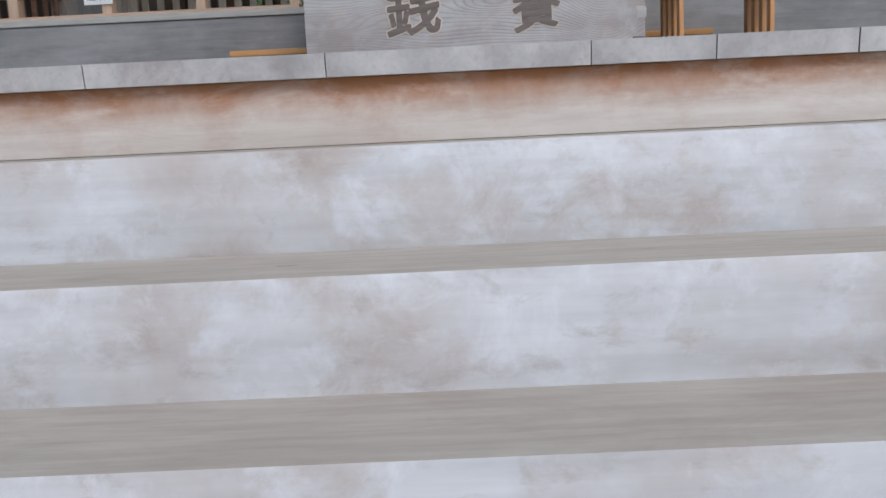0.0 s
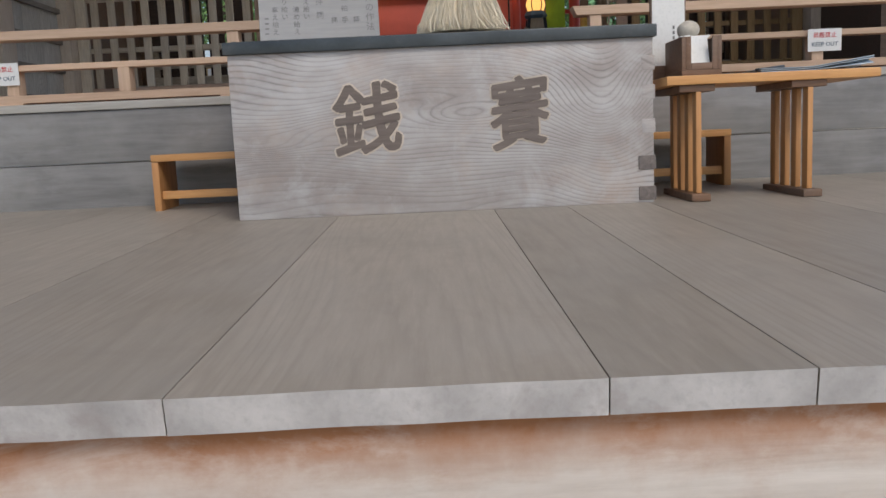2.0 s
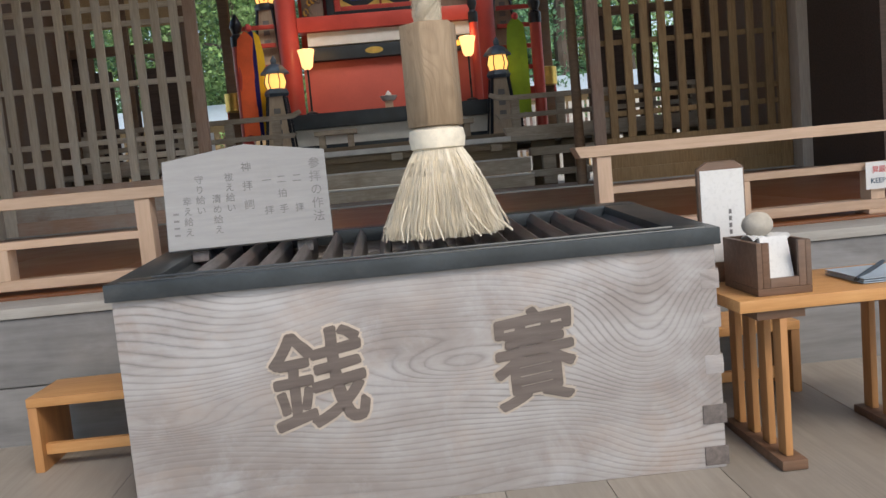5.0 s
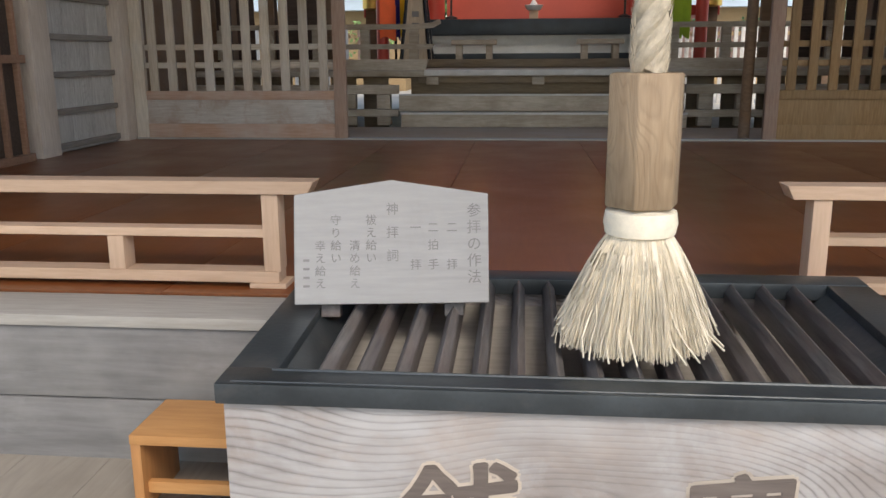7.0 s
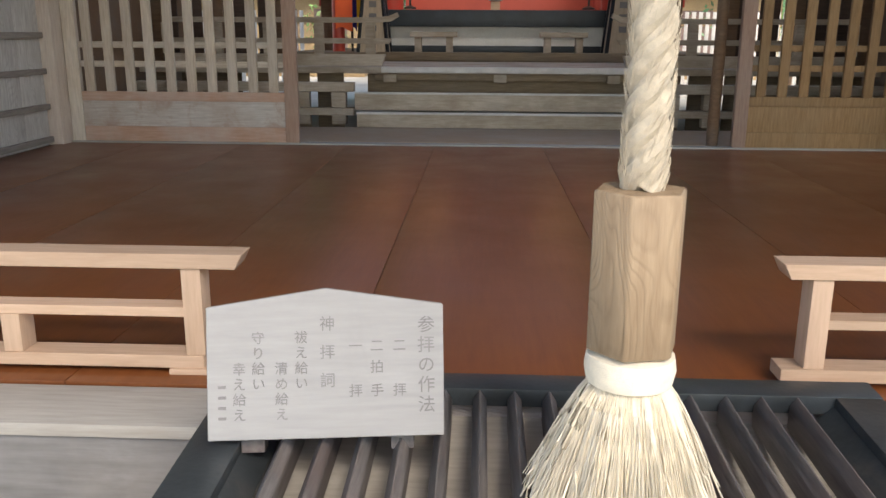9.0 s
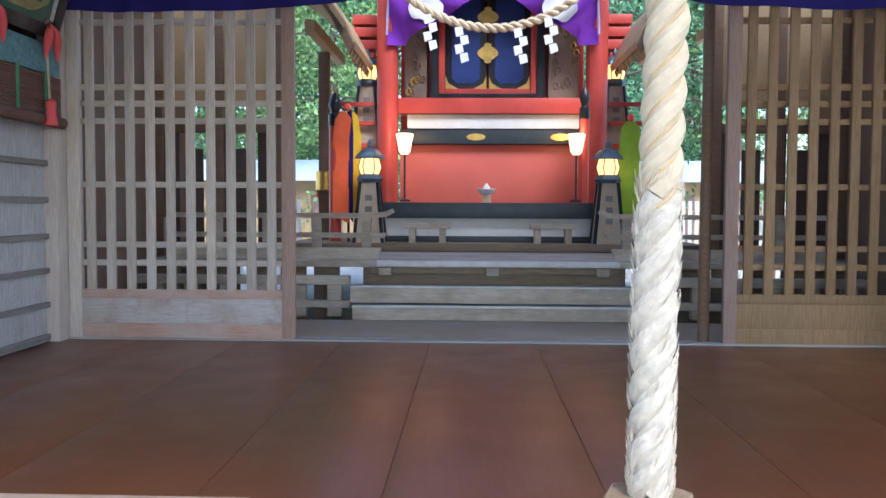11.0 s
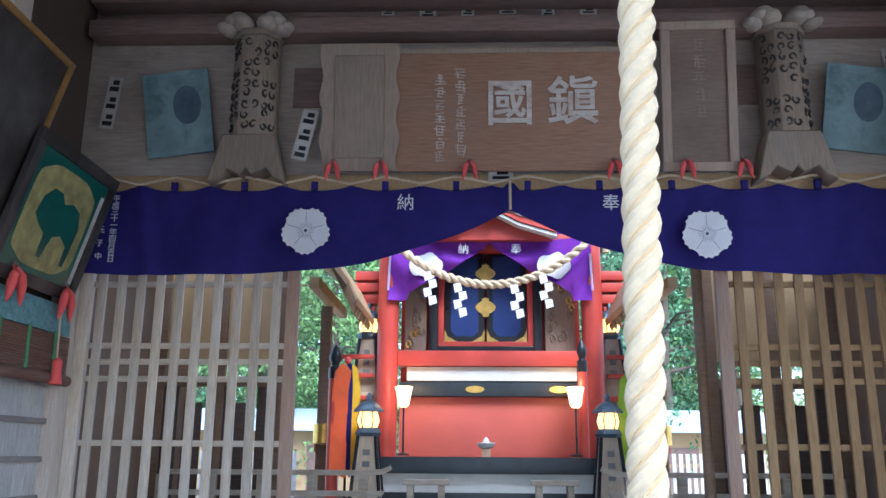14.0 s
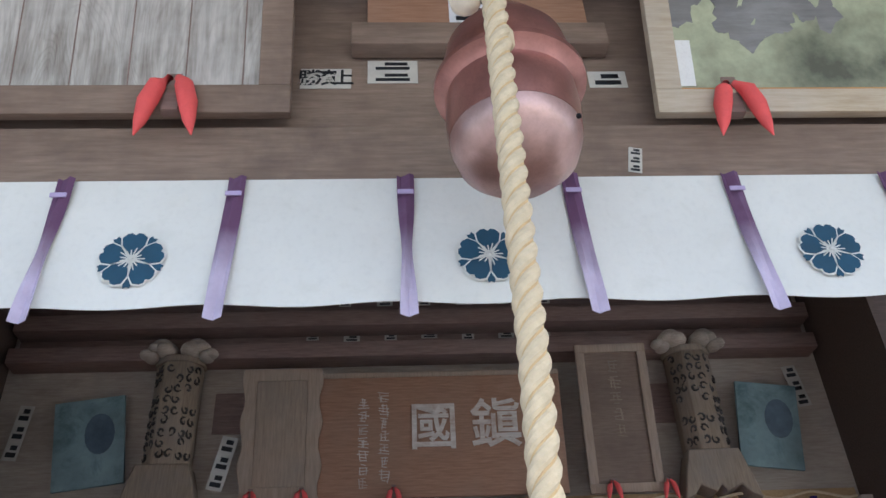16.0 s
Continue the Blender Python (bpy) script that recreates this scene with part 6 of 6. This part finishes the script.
lantern(-1.04, 14.75, 1.25, 1.0)
lantern(2.36, 14.75, 1.25, 1.0)
for x in (-1.27, 2.70):
    hl = thing("stone_plinth", (x, 16.3, 1.25), "dark plinth under a raised lantern", "plinth", "raised lantern plinths")
    part("block", cube(-0.2, 0.2, -0.2, 0.2, 0, 1.58, 0.02), "lantwood", hl)
    lantern(x, 16.3, 2.83, 1.0)


def streamers(x, y, ribbons, z1):
    """Silk bands (colour, middle, width, depth) that hang side by side from a knot, pointed at the top."""
    s = thing("silk_streamers", (x, y, 1.56), "long coloured silk streamers hung from a red knot on a stand", "streamer")
    for c, mid, w, d in ribbons:
        def f(u, v):
            top = (z1 - 1.56) - 0.5 * w * abs(2 * u - 1) ** 1.5 - 0.35 * abs(mid)
            return (mid * (0.6 + 0.4 * min(v * 5, 1)) + (u - 0.5) * w, d + 0.02 * math.sin(v * 6 + mid * 9), top * (1 - v) + 0.03 * math.sin(u * 5) * v)
        part("ribbon", sheet(f, 8, 16, 0.004), c, s, c + " silk ribbon")
    part("knot", lathe([(0.02, 0), (0.05, 0.03), (0.05, 0.08), (0.02, 0.11)], 10, at=(0, 0, z1 - 1.6)), "crimson", s)
    part("stand", tube([(0, 0.08, -0.31), (0, 0.08, z1 - 1.5)], 0.02, 6), "black", s)


streamers(-1.40, 15.0, (("orange", -0.10, 0.24, 0.0), ("navy", 0.045, 0.07, 0.02), ("yellow", 0.12, 0.15, 0.04)), 3.2)
streamers(2.72, 15.0, (("lime", -0.06, 0.2, 0.0), ("lime", 0.07, 0.18, 0.04)), 3.05)
dish = thing("offering_stand", (0.645, 15.32, 1.831), "tiny pale wooden stand with a white folded dish", "offering stand")
part("base", cube(-0.065, 0.065, -0.06, 0.06, 0, 0.13, 0.004), "hinoki", dish)
part("dish", lathe([(0.085, 0.131), (0.11, 0.15), (0.14, 0.205), (0.125, 0.21), (0.05, 0.17)], 8), "paper", dish)
part("fold", lathe([(0.06, 0.17), (0.05, 0.235), (0.01, 0.29)], 6), "paper", dish)

# ---- wing roofs with curved barge boards ----
def wing(s, tip_x):
    w = thing("wing_roof", (tip_x, 14.0, 3.93), "tan rafters and curved brown barge board of a wing roof", "roof", "wing roofs beside the court")
    curve = [(0.0, 0.0), (0.10, 0.22), (0.26, 0.52), (0.52, 0.86), (0.95, 1.2), (1.6, 1.55), (2.6, 1.95)]
    up = [(s * p, q) for p, q in curve]
    dn = [(s * (p + 0.06), q - 0.13) for p, q in curve]
    part("barge_board", prism(up + dn[::-1], "y", -0.06, 0.06), "barge", w)
    part("front_boards", prism([(p, q + 0.05) for p, q in up[1:]] + [(p + s * 0.03, q - 0.02) for p, q in up[:0:-1]], "y", -1.2, -0.061), "tan", w)
    part("roof_boards", prism([(p, q + 0.06) for p, q in up] + [(p + s * 0.03, q - 0.02) for p, q in up[::-1]], "y", 0.061, 2.9), "tan", w)
    for k in range(9):
        y = 0.2 + k * 0.3
        part("rafter", prism([(p + s * 0.05, q - 0.03) for p, q in up] + [(p + s * 0.09, q - 0.12) for p, q in up[::-1]], "y", y, y + 0.09), "tan", w)
    for k, x in enumerate((0.55, 1.5)):
        part("purlin", cube(min(s * x, s * (x + 0.14)), max(s * x, s * (x + 0.14)), 0.1, 2.8, 0.2 + 0.35 * k, 0.36 + 0.35 * k, 0.006), "tan", w)
    for x in (0.62, 2.3):
        part("post", cube(min(s * x, s * (x + 0.16)), max(s * x, s * (x + 0.16)), 1.6, 1.76, -3.3, 0.2, 0.006), "barge", w)


wing(-1, -1.16)
wing(1, 2.60)
for s, x0, x1 in ((-1, -3.55, -2.0), (1, 3.45, 5.0)):
    pnl = thing("board_screen", ((x0 + x1) / 2, 13.3, 1.14), "timber screen, darkened for the dim interior behind the lattice doors", "screen", "screens behind the lattice")
    h = (x1 - x0) / 2
    for k in range(5):
        x = -h + k * 2 * h / 5
        # Near-black boards paint the dark interior seen through the lattice gaps.
        part("board", cube(x + 0.02, x + 2 * h / 5 - 0.06, 0, 0.03, 0.05, 1.55 - 0.2 * (k % 2), 0.003), "dimwood", pnl)
    part("rail", cube(-h, h, -0.03, 0.06, 1.55, 1.67, 0.005), "barge", pnl)
    part("upper_panel", cube(-h, h, 0, 0.04, 1.9, 3.2, 0.005), "tan", pnl)
    for k in range(3):
        x = -h + k * h
        part("post", cube(x - 0.06, x + 0.06, -0.05, 0.05, 0.0, 3.2, 0.005), "barge", pnl)

structure("wall_court_west", cube(-3.85, -3.6, 10.62, 14.5, 0.35, 4.4, 0), "barge", "brown board wall beside the court")
structure("wall_court_east", cube(5.05, 5.3, 10.62, 14.5, 0.35, 4.4, 0), "barge", "brown board wall beside the court")

# ---- beyond: fence, far roof, trees ----
for s, x0 in ((-1, -7.0), (1, 2.9)):
    fc = thing("picket_fence", (x0 + 2.0, 18.6, 0.4), "pale wooden picket fence behind the sanctuary", "fence", "picket fences")
    pm = finish(cube(-0.035, 0.035, -0.012, 0.012, 0, 1.5, 0.003), "picket", "edge")
    for k in range(34):
        p = part("picket", pm, "edge", fc)
        p.location.x = -2.0 + k * 0.125
    for z in (0.5, 1.25):
        part("rail", cube(-2.05, 2.2, 0.013, 0.05, z, z + 0.07, 0.004), "tan", fc)
    sh = thing("far_shed", (x0 + 2.0, 23.5, 0.45), "low shed with a pale blue metal roof beyond the fence", "shed", "far sheds")
    part("wall", cube(-2.6, 2.6, 0, 2.5, 0, 1.95, 0.01), "tan", sh)
    part("roof", prism([(-0.4, 1.951), (1.3, 2.55), (3.0, 1.951)], "x", -3.0, 3.0), "roofmetal", sh)
    for k in range(4):
        part("opening", cube(-2.2 + k * 1.2, -1.4 + k * 1.2, -0.01, 0.02, 0.5, 1.6, 0), "dark", sh)

def tree(x, y, z, h, r, seed, leafm):
    rnd = rz(seed)
    t = thing("tree", (x, y, z), "tall leafy tree with an uneven crown behind the sanctuary", "tree", "trees behind the sanctuary")
    bm = tube([(0, 0, 0), (0.1, 0, h * 0.3), (-0.05, 0.1, h * 0.65), (0, 0, h)], 0.22, 8, None, lambda q: 1 - 0.85 * q)
    for k in range(9):
        a, zz = rnd.random() * 6.28, h * (0.25 + 0.6 * rnd.random())
        q = r * 0.8
        tube([(0, 0, zz), (q * 0.5 * math.cos(a), q * 0.5 * math.sin(a), zz + 0.2), (q * math.cos(a), q * math.sin(a), zz + 0.1)], 0.06, 5, bm, lambda w: 1 - 0.8 * w)
    part("trunk", bm, "bark", t)
    verts, faces = [], []
    for c in range(60):
        a, q = rnd.random() * 6.28, r * math.sqrt(rnd.random())
        zz = h * (0.12 + 0.92 * rnd.random())
        q *= 1.15 - 0.55 * zz / h
        cx, cy = q * math.cos(a), q * math.sin(a)
        cr = 0.35 + 0.45 * rnd.random()
        for k in range(110):
            d = Vector((rnd.gauss(0, 1), rnd.gauss(0, 1), rnd.gauss(0, 0.55))) * cr * 0.62
            p = Vector((cx, cy, zz)) + d
            u = Vector((rnd.gauss(0, 1), rnd.gauss(0, 1), rnd.gauss(0, 1))).normalized()
            v = u.cross(Vector((rnd.gauss(0, 1), rnd.gauss(0, 1), rnd.gauss(0, 1)))).normalized()
            s = 0.05 + 0.06 * rnd.random()
            b = len(verts)
            verts += [p - u * s, p + v * s * 0.45, p + u * s, p - v * s * 0.45]
            faces.append((b, b + 1, b + 2, b + 3))
    me = bpy.data.meshes.new("crown")
    me.from_pydata([tuple(v) for v in verts], [], faces)
    me.materials.append(M[leafm])
    part("crown", me, leafm, t, "clumps of small leaves", "stuff")
    return t


base_t = [tree(-3.2, 24.6, 0.5, 7.5, 2.0, 1, "leaf"), tree(4.0, 24.9, 0.5, 8.0, 2.1, 2, "leaf2"), tree(-1.6, 29.0, 0.5, 10.0, 2.6, 3, "leaf2")]
rnd = rz(77)
spots = [(-5.6, 27), (-9, 29), (-7.2, 33), (1.2, 31), (3.4, 29), (6.3, 28), (8.8, 30), (-4.2, 35), (0.2, 38), (4.6, 36), (9.5, 37), (-11, 38), (13, 34), (-2.2, 42), (7, 43), (-6.5, 30), (-3.6, 31), (2.2, 34), (5.4, 32), (7.4, 33), (-8.6, 40), (1.8, 44), (4.4, 46), (-5, 47), (-13, 44), (11, 45), (-0.8, 49), (8.5, 51), (-9, 52), (15, 50), (-16, 50)]
for i, (x, y) in enumerate(spots):
    c = copy_thing(base_t[i % 3], pose(x, y, 0.6 + max(y - 30, 0) * 0.08, 0, 0, rnd.random() * 360))
    k = (0.85 + 0.5 * rnd.random()) * (1.0 if y < 40 else 1.5)
    c.scale = (k, k, k)
